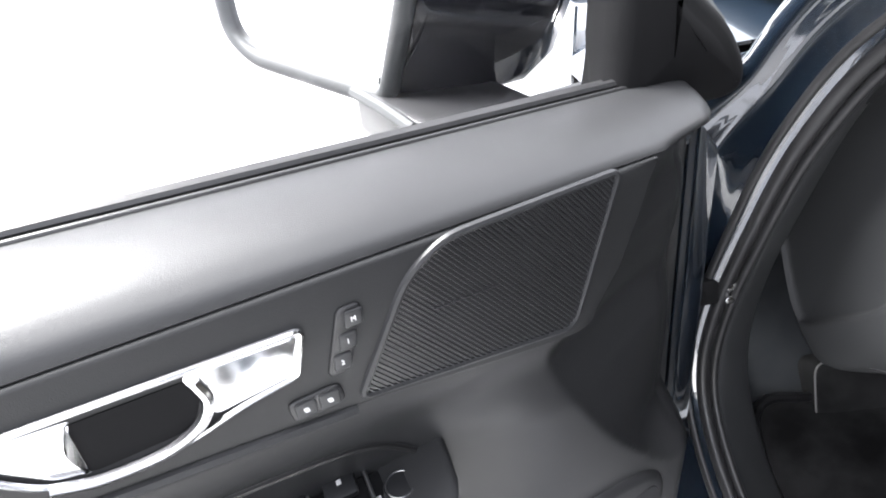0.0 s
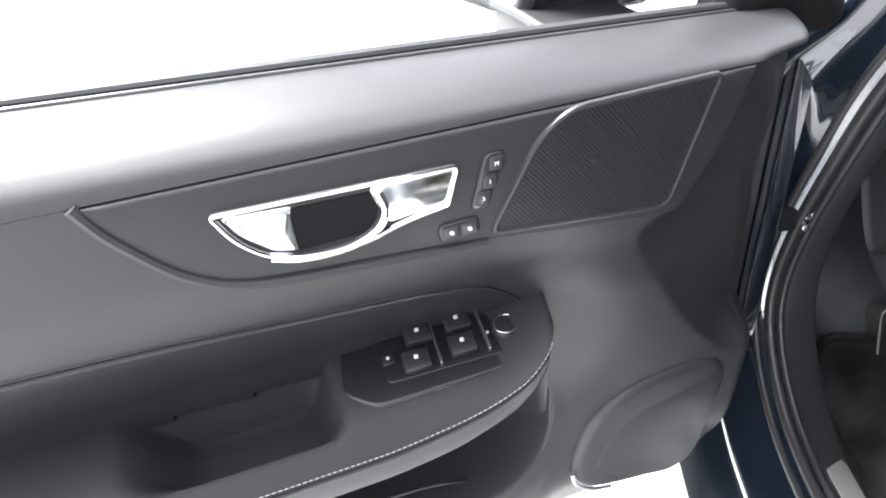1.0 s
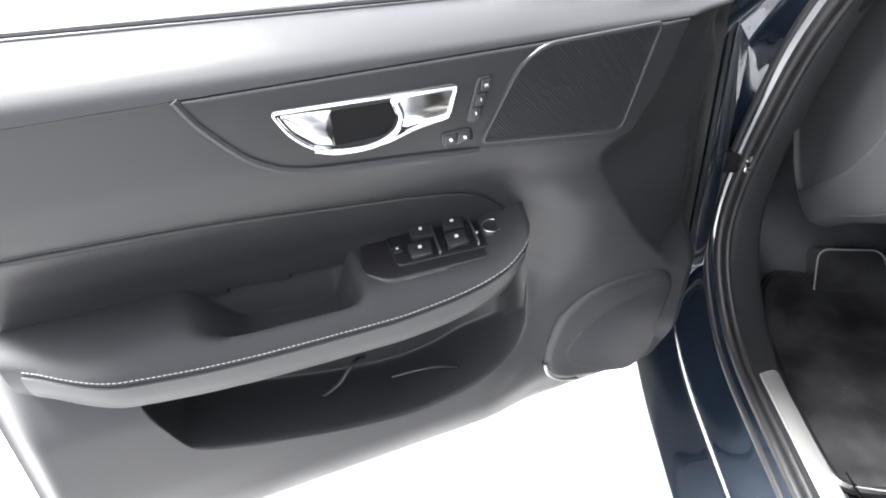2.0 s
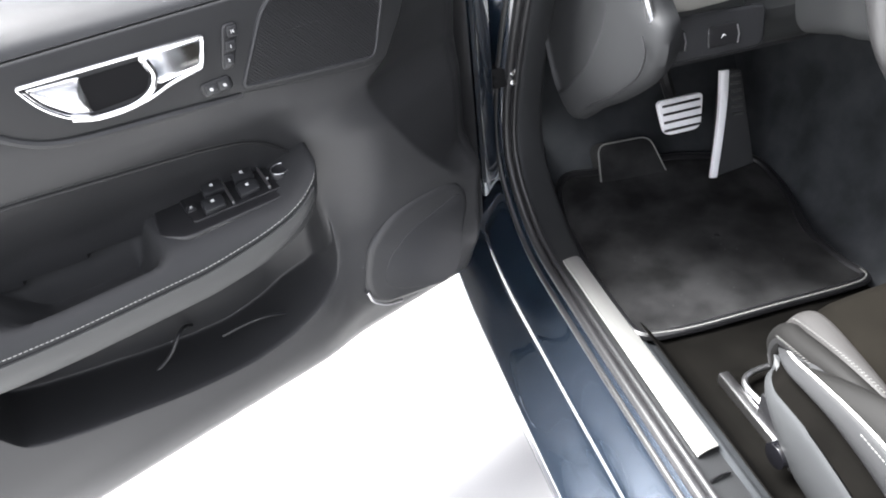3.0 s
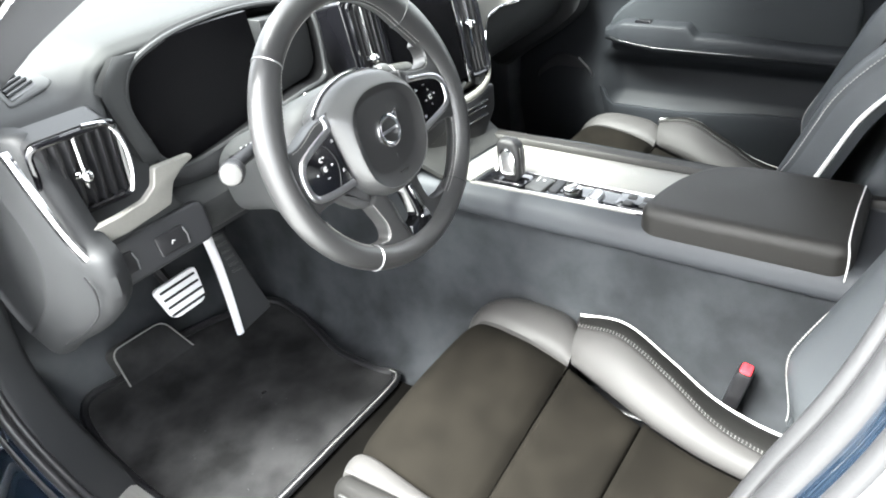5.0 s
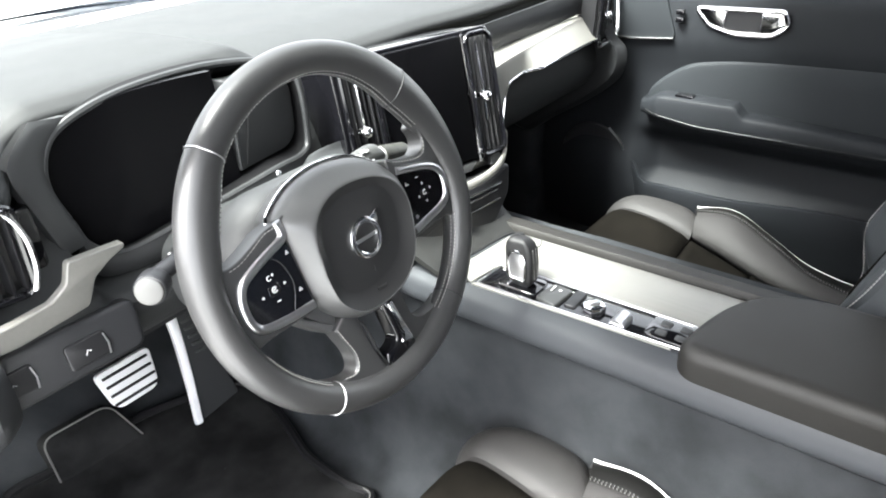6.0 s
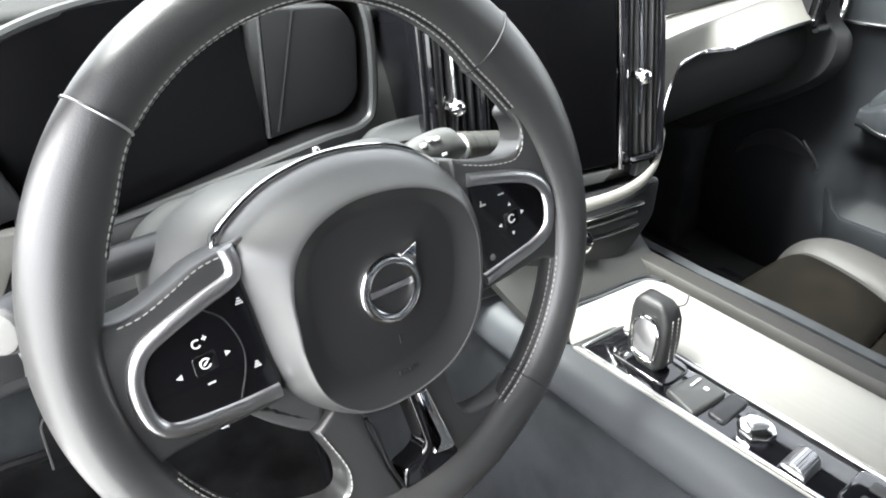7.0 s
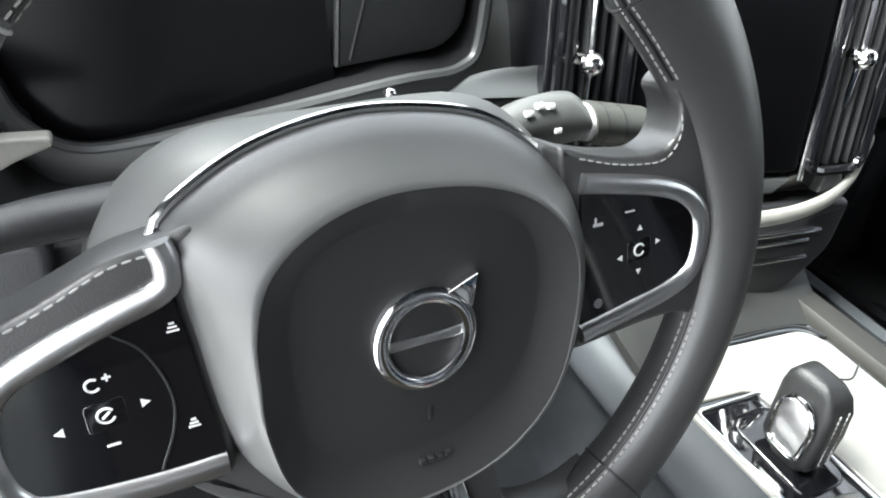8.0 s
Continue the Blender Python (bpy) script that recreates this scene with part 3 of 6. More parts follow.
bm = bmesh.new()
rows = []
for u in np.r_[np.linspace(.088, .18, 50), np.linspace(.184, 1.10, 186)]:
    z0, zl, z1 = bottom(u), lip(u), belt(u)
    zs = np.r_[z0, z0 + .004, z0 + .008, np.linspace(z0 + .014, zl - .014, 30), np.linspace(zl - .011, zl + .014, 16), np.linspace(zl + .018, .90, 50),
               np.linspace(.905, .978, 14), np.linspace(.9795, .9905, 10), np.linspace(.993, z1, 18)]
    rows.append([(u, door_w(u, z), z) for z in zs])
sheet(bm, rows, m=TO_DOOR)
part("door_panel", thicken(bm, -.004), DOOR_TRIM, door, "dark grey moulded door trim", 50)

# raised trim panel round the pull
top_edge = [(.232, .9865), (.35, .9865), (.47, .9865), (.583, .9865), (.70, .9865), (.780, .9865)]
low_edge = [(.770, .965), (.751, .942), (.732, .922), (.712, .909), (.690, .900), (.655, .895), (.568, .888), (.488, .880), (.41, .869), (.353, .861), (.305, .857), (.290, .862)]
front = [(.276, .885), (.262, .905), (.245, .945), (.236, .972)]
outline = [tuple(p) for p in spline(top_edge, 20)] + [tuple(p) for p in spline(low_edge, 40)] + front
flip = TO_DOOR @ Matrix(((1, 0, 0, 0), (0, 0, 1, 0), (0, 1, 0, 0), (0, 0, 0, 1)))
part("trim_insert", plate(outline, .140, .168, .004, m=flip), INSERT_TRIM, door, "dark grey soft trim insert")
curve = spline([(.783, .988), (.770, .965), (.751, .941), (.732, .921), (.712, .907), (.690, .898), (.655, .892), (.568, .885), (.488, .878)], 60)
part("trim_moulding", tube([(u, .1665, z) for u, z in curve], .0048, 8, m=TO_DOOR), DOOR_TRIM, door)
curve = spline([(.236, .985), (.260, .950), (.284, .904), (.298, .862)], 30)
part("front_crease", tube([(u + .002, .158 - .03 * step(.85, .80, z), z) for u, z in curve], .005, 8, m=TO_DOOR), DOOR_TRIM, door)

# tweeter grille: a recessed frame and a field of fine slanted ribs
g_out = rounded([(.484, .888), (.440, .966), (.412, .984), (.270, .987), (.309, .868)], [.008, .03, .03, .008, .012], 6)
part("grille_frame", tube([(u, .168, z) for u, z in g_out], .0032, 8, True, m=TO_DOOR), HARD_TRIM, door, "dark frame of the speaker grille")
part("grille_back", plate([(u, z) for u, z in g_out], .150, .1692, .0, m=flip), BLACK, door)
gp = np.array(g_out)


def inside_poly(x, y, poly):
    hit = False
    for (x0, y0), (x1, y1) in zip(poly, np.roll(poly, -1, 0)):
        if (y0 > y) != (y1 > y) and x < (x1 - x0) * (y - y0) / (y1 - y0) + x0:
            hit = not hit
    return hit


bm = bmesh.new()
for k in range(0, 106):
    seg = []
    for s in np.linspace(0, .28, 281):
        u, z = .22 + s, .49 + .0048 * k + s * 1.15
        if inside_poly(u, z, gp):
            seg.append((u, .1695, z))
        else:
            if len(seg) > 3:
                tube([seg[0], seg[len(seg) // 2], seg[-1]], .0010, 5, bm=bm, m=TO_DOOR)
            seg = []
part("grille_mesh", bm, HARD_TRIM, door, "finely ribbed tweeter grille", kind="stuff")
part("maker_mark", stitches([tuple(TO_DOOR @ Vector((u, .1706, .9355 - .02 * (.425 - u)))) for u in np.linspace(.425, .373, 20)], .0075, .0052, .0011), BLACK, door, "row of small dark bars on the grille", kind="stuff")

# chrome pull: a long bezel with a cup and a lever
bez = rounded([(.512, .958), (.700, .962), (.688, .938), (.665, .917), (.635, .909), (.590, .910), (.560, .920), (.522, .926)], [.006, .004, .03, .03, .02, .02, .02, .006], 6)
pull = part("door_pull", tube([(u, .170, z) for u, z in bez], .0023, 8, True, m=TO_DOOR), CHROME, door, "polished chrome inner door pull")
part("bezel_face", plate(rounded([(.514, .956), (.585, .957), (.573, .922), (.524, .928)], .006, 4), .160, .1712, .002, m=flip), CHROME, pull)
part("lever", plate(rounded([(.640, .956), (.696, .959), (.684, .938), (.662, .919), (.640, .914), (.648, .935)], .006, 4), .160, .1695, .004, m=flip), CHROME, pull)
# Flat plate: the dark of the hollow is put in as matt black.
part("cup", plate(rounded([(.572, .952), (.655, .953), (.650, .916), (.585, .918)], .014, 6), .155, .1688, m=flip), HOOD, pull, "flat black plate in place of the pull's dark hollow")
part("lower_bar", tube([(u, .171, z) for u, z in spline([(.665, .918), (.640, .911), (.605, .911), (.583, .920), (.574, .935), (.578, .952)], 24)], .0040, 8, m=TO_DOOR), CHROME, pull)

# memory and lock buttons
keys = part("memory_switch", plate(rounded([(.472, .962), (.489, .962), (.503, .914), (.487, .914)], .006, 5), .16, .1705, .002, m=flip), BLACK, door, "black memory seat buttons")
for n, (u, z) in enumerate(((.480, .953), (.486, .938), (.492, .924))):
    part("button", plate(rounded([(u - .006, z - .006), (u + .006, z - .006), (u + .005, z + .006), (u - .007, z + .006)], .002, 3), .168, .1718, .001, m=flip), HARD_TRIM, keys)
    writing("M12"[n], .0048, flip @ Matrix.Translation((u, z, .1722)) @ Matrix.Diagonal((-1, 1, 1, 1)), WHITE_MARK, "mark", keys)
locks = part("lock_switch", plate(rounded([(.496, .908), (.532, .907), (.530, .890), (.494, .892)], .006, 5), .16, .1705, .002, m=flip), BLACK, door, "black door lock buttons")
for u in (.505, .521):
    part("button", plate(rounded([(u - .007, .893), (u + .007, .893), (u + .007, .905), (u - .007, .905)], .002, 3), .168, .1718, .001, m=flip), HARD_TRIM, locks)
    part("mark", plate(rounded([(u - .0022, .8975), (u + .0012, .8975), (u + .0022, .9010), (u - .0012, .9010)], .001, 3), .171, .1724, m=flip), WHITE_MARK, locks)


# armrest: padded top with a cup and a switch panel, pale stitched edge, and the band under it
def st_z(u):
    return hermite(u, [.40, .43, .443, .494, .55, .614, .75, .811, .98], [.765, .752, .745, .723, .712, .705, .704, .706, .726])


def st_w(u):
    return hermite(u, [.405, .42, .44, .47, .55, .90, 1.02], [.10, .165, .19, .202, .206, .206, .150])


rows = []
for u in np.linspace(.405, 1.02, 90):
    w1, z1 = st_w(u), st_z(u)
    zt = max(.742, z1 + .014)
    cup = step(.630, .662, u) * step(.835, .760, u)
    inner = .080
    ring = []
    for s in np.linspace(0, 1, 22):
        w = inner + (w1 - inner) * s
        z = zt + (z1 + .004 - zt) * s ** 6
        z -= .064 * cup * step(.0, .16, s) * step(.90, .62, s)
        ring.append((u, w, z))
    for s in np.linspace(0, 1, 10):
        ring.append((u, w1 + .004 * math.sin(math.pi * s) - .020 * s, z1 - .052 * s))
    ring += [(u, w1 - .055, z1 - .058), (u, inner, z1 - .040)]
    rows.append(ring)
rest = part("armrest", loft(rows, m=TO_DOOR), FLANK_LEATHER, door, "padded armrest with pale stitching", 50)
part("stitching", stitches([tuple(TO_DOOR @ Vector((u, st_w(u) + .0005, st_z(u) + .003))) for u in np.linspace(.43, 1.0, 120)], .0054, .0038, .0005), THREAD, rest, kind="stuff")
rows = []
for u in np.linspace(.44, 1.0, 60):
    w1, z1 = st_w(u), st_z(u)
    rows.append([(u, w1 + .003 + .004 * math.sin(math.pi * s) - .016 * s, z1 - .004 - (.042 - .01 * step(.55, .44, u)) * s) for s in np.linspace(0, 1, 8)])
bm = bmesh.new()
sheet(bm, rows, m=TO_DOOR)
part("armrest_band", thicken(bm, .004), PALE_TRIM, rest, "pale grey band under the armrest")
# padded wall over the armrest
pad = spline([(.418, .745), (.445, .772), (.48, .797), (.54, .814), (.65, .829), (.775, .842), (.93, .849), (1.02, .85)], 50)
part("pad_seam", tube([(u, door_w(u, z) + .001, z) for u, z in pad], .0030, 8, m=TO_DOOR), LEATHER, rest)
part("pad_stitching", stitches([tuple(TO_DOOR @ Vector((u, door_w(u, z + .006) + .0012, z + .006))) for u, z in pad], .0042, .0030, .0006), SOFT_TRIM, rest, kind="stuff")

# switch panel, lying on the armrest
deck = TO_DOOR @ axes((.53, .132, .7385), (1, 0, 0), (.12, 1, -.07), (0, .07, 1))
sw = part("switch_panel", plate(rounded([(-.108, -.030), (.092, -.064), (.098, .020), (.070, .046), (-.060, .046), (-.102, .018)], .012, 5), -.01, .005, .003, m=deck), BLACK, door, "black window switch panel on the armrest")
part("bezel", plate(rounded([(-.092, -.022), (.060, -.036), (.055, .026), (-.080, .030)], .008, 5), .004, .0075, .001, m=deck), BLACK, sw)
for u, w in ((.024, .012), (.016, -.022), (-.024, .008), (-.026, -.024)):
    m = deck @ Matrix.Translation((u, w, .007)) @ pose(0, 0, 0, -8, 0, 0)
    rocker = part("switch", box(-.014, .014, -.012, .012, 0, .009, .003, m=m), HARD_TRIM, sw)
    part("mark", box(-.0020, .0020, -.0040, .0002, .0088, .0096, 0, m=m), WHITE_MARK, rocker)
for u in (.001, -.049):
    part("divider", box(u - .0016, u + .0016, -.036, .024, .006, .0125, .001, m=deck), SATIN, sw, "bright divider between the switches")
part("lock_button", box(.044, .056, -.010, .004, .006, .010, .002, m=deck), HARD_TRIM, sw)
part("mark", box(.0485, .0515, -.0045, -.0010, .0098, .0106, 0, m=deck), WHITE_MARK, sw)
dial = part("mirror_knob", knob(.0150, .010, deck @ Matrix.Translation((-.072, .003, .006)), bev=.003), HARD_TRIM, sw, "round mirror adjuster")
part("dial_ring", tube([tuple(deck @ Vector((-.072 + .0125 * math.cos(a), .003 + .0125 * math.sin(a), .0162))) for a in np.linspace(0, 2 * math.pi, 28, endpoint=False)], .0006, 6, True), SATIN, dial)
for du, dw in ((-.091, .003), (-.053, .000), (-.074, .0215), (-.070, -.0165)):
    part("mark", box(du - .002, du + .002, dw - .0014, dw + .0014, .0075, .0086, 0, m=deck), WHITE_MARK, sw)

# low speaker with its bright lower rim
so = [tuple(p) for p in spline([(.376, .490), (.381, .520), (.374, .552), (.358, .588), (.314, .617), (.255, .627), (.198, .622), (.176, .590), (.186, .535), (.205, .470), (.232, .442), (.275, .448), (.330, .458), (.360, .470)], 70, True)]
part("speaker_bezel", plate(so, .10, .1570, .012, 5, m=flip), DOOR_TRIM, door, "soft moulding round the door speaker")
go = rounded([(.352, .513), (.335, .550), (.294, .578), (.196, .606), (.186, .585), (.203, .476), (.222, .452), (.282, .462), (.330, .484)], .014, 5)
part("speaker_grille", plate(go, .10, .1578, .0008, m=flip), HARD_TRIM, door, "dark door speaker grille")
part("speaker_rim", tube([(u, .1535, z) for u, z in spline([(.3815, .505), (.374, .482), (.352, .463), (.325, .455)], 30)], .0024, 8, m=TO_DOOR), SATIN, door, "bright lower lip of the speaker")
# pocket dividers
fin = spline([(.742, .098, .502), (.700, .100, .512), (.672, .100, .528), (.655, .098, .548), (.640, .085, .550), (.628, .070, .535)], 24)
part("pocket_rib", tube(fin, .0028, 8, m=TO_DOOR), HARD_TRIM, door)
part("pocket_rib", tube(spline([(.600, .115, .528), (.565, .121, .533), (.530, .122, .528), (.491, .118, .508)], 16), .0022, 8, m=TO_DOOR), HARD_TRIM, door)

# belt seal, glass, sail cover
for dw, dz, r in ((.079, .003, .0042), (.070, .001, .0045), (.086, .0, .0022)):
    part("belt_seal", tube([(u, dw, belt(u) + dz) for u in np.linspace(.19, 1.10, 30)], r, 8, m=TO_DOOR), RUBBER, door, "black window belt seal")
rows = [[(.12 + .96 * s + .30 * v * (1 - s), .060 - .13 * v, .99 + .40 * v) for s in np.linspace(0, 1, 10)] for v in np.linspace(0, 1, 6)]
bm = bmesh.new()
sheet(bm, rows, m=TO_DOOR)
part("door_glass", thicken(bm, .004), WINDOW, door, "clear side window").visible_shadow = False
sail = [(.205, .985), (.203, 1.03), (.199, 1.09), (.192, 1.15), (.175, 1.16), (.13, 1.09), (.082, 1.047), (.058, 1.018), (.046, .990), (.056, .968), (.10, .966), (.16, .972)]
part("sail_cover", plate([tuple(p) for p in spline(sail, 60, True)], .045, .090, .022, 5, m=flip, dome=.006), HOOD, door, "black mirror sail cover")
post = spline([(.06, .045, 1.02), (.19, .0, 1.18), (.42, -.06, 1.36), (.75, -.075, 1.41), (1.05, -.07, 1.39), (1.10, -.02, 1.2), (1.10, .03, 1.03)], 40)
part("window_frame", tube(post, .018, 10, m=TO_DOOR), BLACK, door, "black window frame")

# outer skin and ends
rows = [[(u, -.012 - .03 * math.sin(math.pi * v) + .035 * step(.85, 1, v), .375 - .04 * u + (.615 + .04 * u) * v) for v in np.linspace(0, 1, 14)] for u in np.linspace(.015, 1.12, 20)]
bm = bmesh.new()
sheet(bm, rows, m=TO_DOOR)
part("door_skin", thicken(bm, .004), PAINT, door, "dark blue painted outer skin")
bm = box(.018, .05, -.01, .040, .50, .99, .006, m=TO_DOOR)
part("front_end", bm, PAINT, door, "painted front edge of the door")
part("bottom_seal", tube([(u, .035, bottom(u) + .01) for u in np.linspace(.12, 1.08, 20)], .009, 8, m=TO_DOOR), RUBBER, door)
part("door_shell", box(.05, 1.09, -.005, .028, .40, .99, .01, m=TO_DOOR), BLACK, door)

# wing mirror
mir = thing("wing_mirror", DOOR @ Matrix.Translation((.22, -.06, .95)), "black wing mirror with a bright bezel on the open door", "wing mirror")
WORLD_BUILT.add(mir)
MIRROR_O = rounded([(-.098, .984), (-.30, .999), (-.336, 1.022), (-.340, 1.09), (-.30, 1.15), (-.09, 1.16), (-.048, 1.11)], [.012, .02, .02, .03, .03, .03, .02], 5)


def mirror_point(w, z, d=0.0):
    return tuple(TO_DOOR @ Vector((.325 + d + .35 * (-.10 - w), w, z)))


rings = []
c = np.mean(MIRROR_O, 0)
for f, d in ((1.0, .0), (1.05, -.012), (1.05, -.06), (.96, -.11), (.74, -.150), (.35, -.168)):
    rings.append([mirror_point(w - .45 * d, z + .06 * d, d) for w, z in (c + (np.array(MIRROR_O) - c) * f)])
part("housing", loft(rings), GLOSS, mir, "black mirror housing")
part("bezel", tube([mirror_point(w, z, .003) for w, z in MIRROR_O], .010, 10, True), COVER_TRIM, mir, "grey bezel round the mirror glass")
bm = loft([[mirror_point(w, z, -.01) for w, z in MIRROR_O], [mirror_point(w, z, .001) for w, z in (c + (np.array(MIRROR_O) - c) * .99)]])
part("mirror_glass", bm, MIRROR, mir, "mirror glass")
bm = box(.225, .350, -.13, .020, .945, .990, .010, m=TO_DOOR)
part("foot", bm, BLACK, mir, "mirror foot")
part("foot_strip", tube([tuple(TO_DOOR @ Vector(p)) for p in ((.352, .01, .992), (.352, -.05, .994), (.352, -.12, .992))], .006, 8), COVER_TRIM, mir)


# ---- dashboard ----
dash = thing_at("dashboard", (0, .45, .72), "dark grey dashboard with aluminium trim, air vents and a tall screen", "dashboard")


def dash_profile(x):
    """Points (y, z) from the windscreen base over the top and down to the knees."""
    hood = step(-.60, -.50, x) * step(-.17, -.25, x)
    deep = step(-.530, -.512, x) * step(-.206, -.222, x)
    left = step(-.535, -.585, x)
    pas = step(.10, .30, x)
    nose_z = 1.018 + .037 * hood
    ny = .325 - .072 * step(-.535, -.585, x) - .02 * pas
    return [(.99, 1.00), (.80, 1.015 + .012 * hood), (.60, 1.025 + .026 * hood), (.46, 1.030 + .028 * hood), (ny + .03 + .047 * left, nose_z + .004), (ny + .006 + .036 * left, nose_z - .004 - .004 * left),
            (ny + .018 * left, nose_z - .012 - .008 * left), (ny + .012, nose_z - .020 - .012 * left), (ny + .03 + .10 * deep, .985), (.31 + .145 * deep + .01 * pas, .94), (.285 + .17 * deep, .90 - .035 * deep),
            (.262 + .06 * deep, .872 - .020 * deep), (.255, .84), (.262, .81), (.285, .780), (.34, .755), (.45, .735), (.62, .73)]


rows = []
for x in np.linspace(-.686, .686, 180):
    rows.append([(x, y, z) for y, z in spline(dash_profile(x), 60)])
bm = bmesh.new()
sheet(bm, rows)
part("dash_body", thicken(bm, -.004), DASH_TRIM, dash, "dark grey soft dash top", 50)
part("back_wall", box(-.70, .70, .90, .92, .40, 1.0, .004), BLACK, dash)

# end cap facing the open door
END_O = [(.62, .99), (.44, 1.025), (.30, 1.020), (.262, 1.010), (.240, .955), (.218, .895), (.192, .868), (.188, .835), (.202, .800), (.235, .768), (.290, .728), (.36, .684), (.424, .637), (.455, .635), (.50, .66), (.56, .74), (.62, .80)]


END_I = [(.60, .97), (.47, 1.0), (.40, .99), (.385, .97), (.350, .925), (.330, .890), (.326, .868), (.330, .840), (.340, .815), (.360, .785), (.386, .749), (.430, .708), (.474, .672), (.492, .672), (.515, .695), (.555, .755), (.60, .81)]


def end_cap(side):
    """A broad slanted border round a flat panel that is set back a little."""
    rim_o, rim_i = spline(END_O, 90), spline(END_I, 90)
    c = np.array([.42, .87])
    rings = []
    for x, f, g in ((-.650, 0, .94), (-.664, 0, .985), (-.674, 0, 1.0), (-.683, .04, 1.0), (-.689, .10, 1.0), (-.6925, .20, 1.0), (-.6955, .60, 1.0), (-.6975, .90, 1.0), (-.6968, .96, 1.0), (-.6940, 1.0, 1.0), (-.6905, 1.0, .985), (-.6890, 1.0, .96), (-.6885, 1.0, .5)):
        rings.append([(side * -x, *(c + (p * (1 - f) + q * f - c) * g)) for p, q in zip(rim_o, rim_i)])
    return loft(rings)


for side in (-1, 1):
    part("end_cap", end_cap(side), END_TRIM, dash, "grey dashboard end panel", 50)

# alu trim band under the vents, its ends and chrome edges
def band(pts, h0, h1, t=.012, mat=ALU, name="trim_band", label="brushed aluminium trim band"):
    bm = bmesh.new()
    rows = []
    for (x, y, z), a, b in zip(pts, h0, h1):
        rows.append([(x, y + .004 * abs(s - .5) * 2, z + a + (b - a) * s) for s in np.linspace(0, 1, 6)])
    sheet(bm, rows)
    return part(name, thicken(bm, t), mat, dash, label)


tongue = rounded([(-.676, .874), (-.62, .870), (-.578, .868), (-.545, .869), (-.540, .876), (-.529, .893), (-.506, .901), (-.484, .906), (-.484, .912), (-.506, .916), (-.553, .926), (-.562, .904), (-.582, .893), (-.618, .895), (-.674, .898)], .004, 3)
bm = plate(tongue, -.010, .0, .002, m=axes((0, 0, 0), (1, 0, 0), (0, 0, 1), (0, -1, 0)))
for v in bm.verts:
    v.co.y += .224 + .012 * step(-.64, -.57, v.co.x) + .020 * step(-.57, -.48, v.co.x)
part("trim_band", bm, ALU, dash, "brushed aluminium trim band")
part("vent_box", box(-.682, -.550, .286, .36, .89, .980, .006), GLOSS, dash, "glossy black vent housing")
part("chrome_edge", tube(spline([(-.703, .258, 1.010), (-.700, .236, .955), (-.694, .220, .905), (-.684, .213, .868)], 24), .0058, 8), CHROME, dash, "chrome strip on the dash end")
BX = [.10, .21, .34, .48, .62, .68]
BY = [.185, .215, .230, .245, .262, .270]
low = lambda x: hermite(x, [.10, .18, .203, .222, .242, .34, .50, .68], [.824, .824, .827, .884, .903, .907, .902, .889])
lean = lambda x: .004 + .024 * step(.29, .35, x)
top = lambda x: hermite(x, [.10, .34, .48, .68], [.944, .947, .948, .938])
bm = bmesh.new()
rows = []
for x in np.linspace(.10, .68, 110):
    y, a, b = hermite(x, BX, BY), low(x), top(x)
    rows.append([(x, .29, b), (x, y + .006, b), (x, y + .001, b - .003)] + [(x, y - lean(x) * s, b - .006 + (a + .009 - b) * s) for s in np.linspace(0, 1, 6)] + [(x, y - lean(x) + .004, a), (x, .29, a)])
sheet(bm, rows)
part("trim_band", thicken(bm, .003), ALU, dash, "brushed aluminium trim band")
part("chrome_edge", tube([(x, hermite(x, BX, BY) - lean(x) + .001, low(x)) for x in np.linspace(.165, .675, 110)], .0032, 8), CHROME, dash)
band([(x, .268, .968) for x in np.linspace(.17, .66, 20)], [-.018] * 20, [.030] * 20, .006, HARD_TRIM, "passenger_panel", "dark passenger dash panel")


def vent(m, w, h, slats, parent_name="air_vent", knob_at=0.0):
    """An upright air vent in its own axes: x across, y up, z out."""
    v = part(parent_name, plate(rounded([(-w, -h), (w, -h), (w, h), (-w, h)], .014, 5), -.05, -.012, m=m), BLACK, dash, "upright air vent with a chrome slider")
    part("vent_frame", tube([(x, y, 0) for x, y in rounded([(-w, -h), (w, -h), (w, h), (-w, h)], .014, 6)], .0042, 8, True, m=m), GLOSS, v)
    for x in np.linspace(-w * .78, w * .78, slats):
        part("slat", box(-.0017, .0017, -h * .95, h * .95, -.014, .014, .001, m=m @ Matrix.Translation((x, 0, -.014)) @ pose(0, 0, 0, 0, 22, 0)), BLACK, v)
    part("slider", tube([(knob_at, h * .88, -.001), (knob_at, .0, .002), (knob_at, -h * .45, -.002)], .0026, 8, m=m), CHROME, v, "chrome slider bar")
    part("slider_knob", ball(.0085, m @ Matrix.Translation((knob_at, -.002, .006))), CHROME, v, "chrome slider knob")
    part("knob_stem", tube([(knob_at - .012, .002, .003), (knob_at + .006, -.004, .003)], .004, 8, m=m), CHROME, v)
    return v


def facing(o, yaw=0.0, tilt=0.0):
    """Axes of a face that looks back along -y: x to the car's right, y up, z out."""
    return Matrix.Translation(o) @ pose(0, 0, 0, 90 - tilt, 0, yaw)


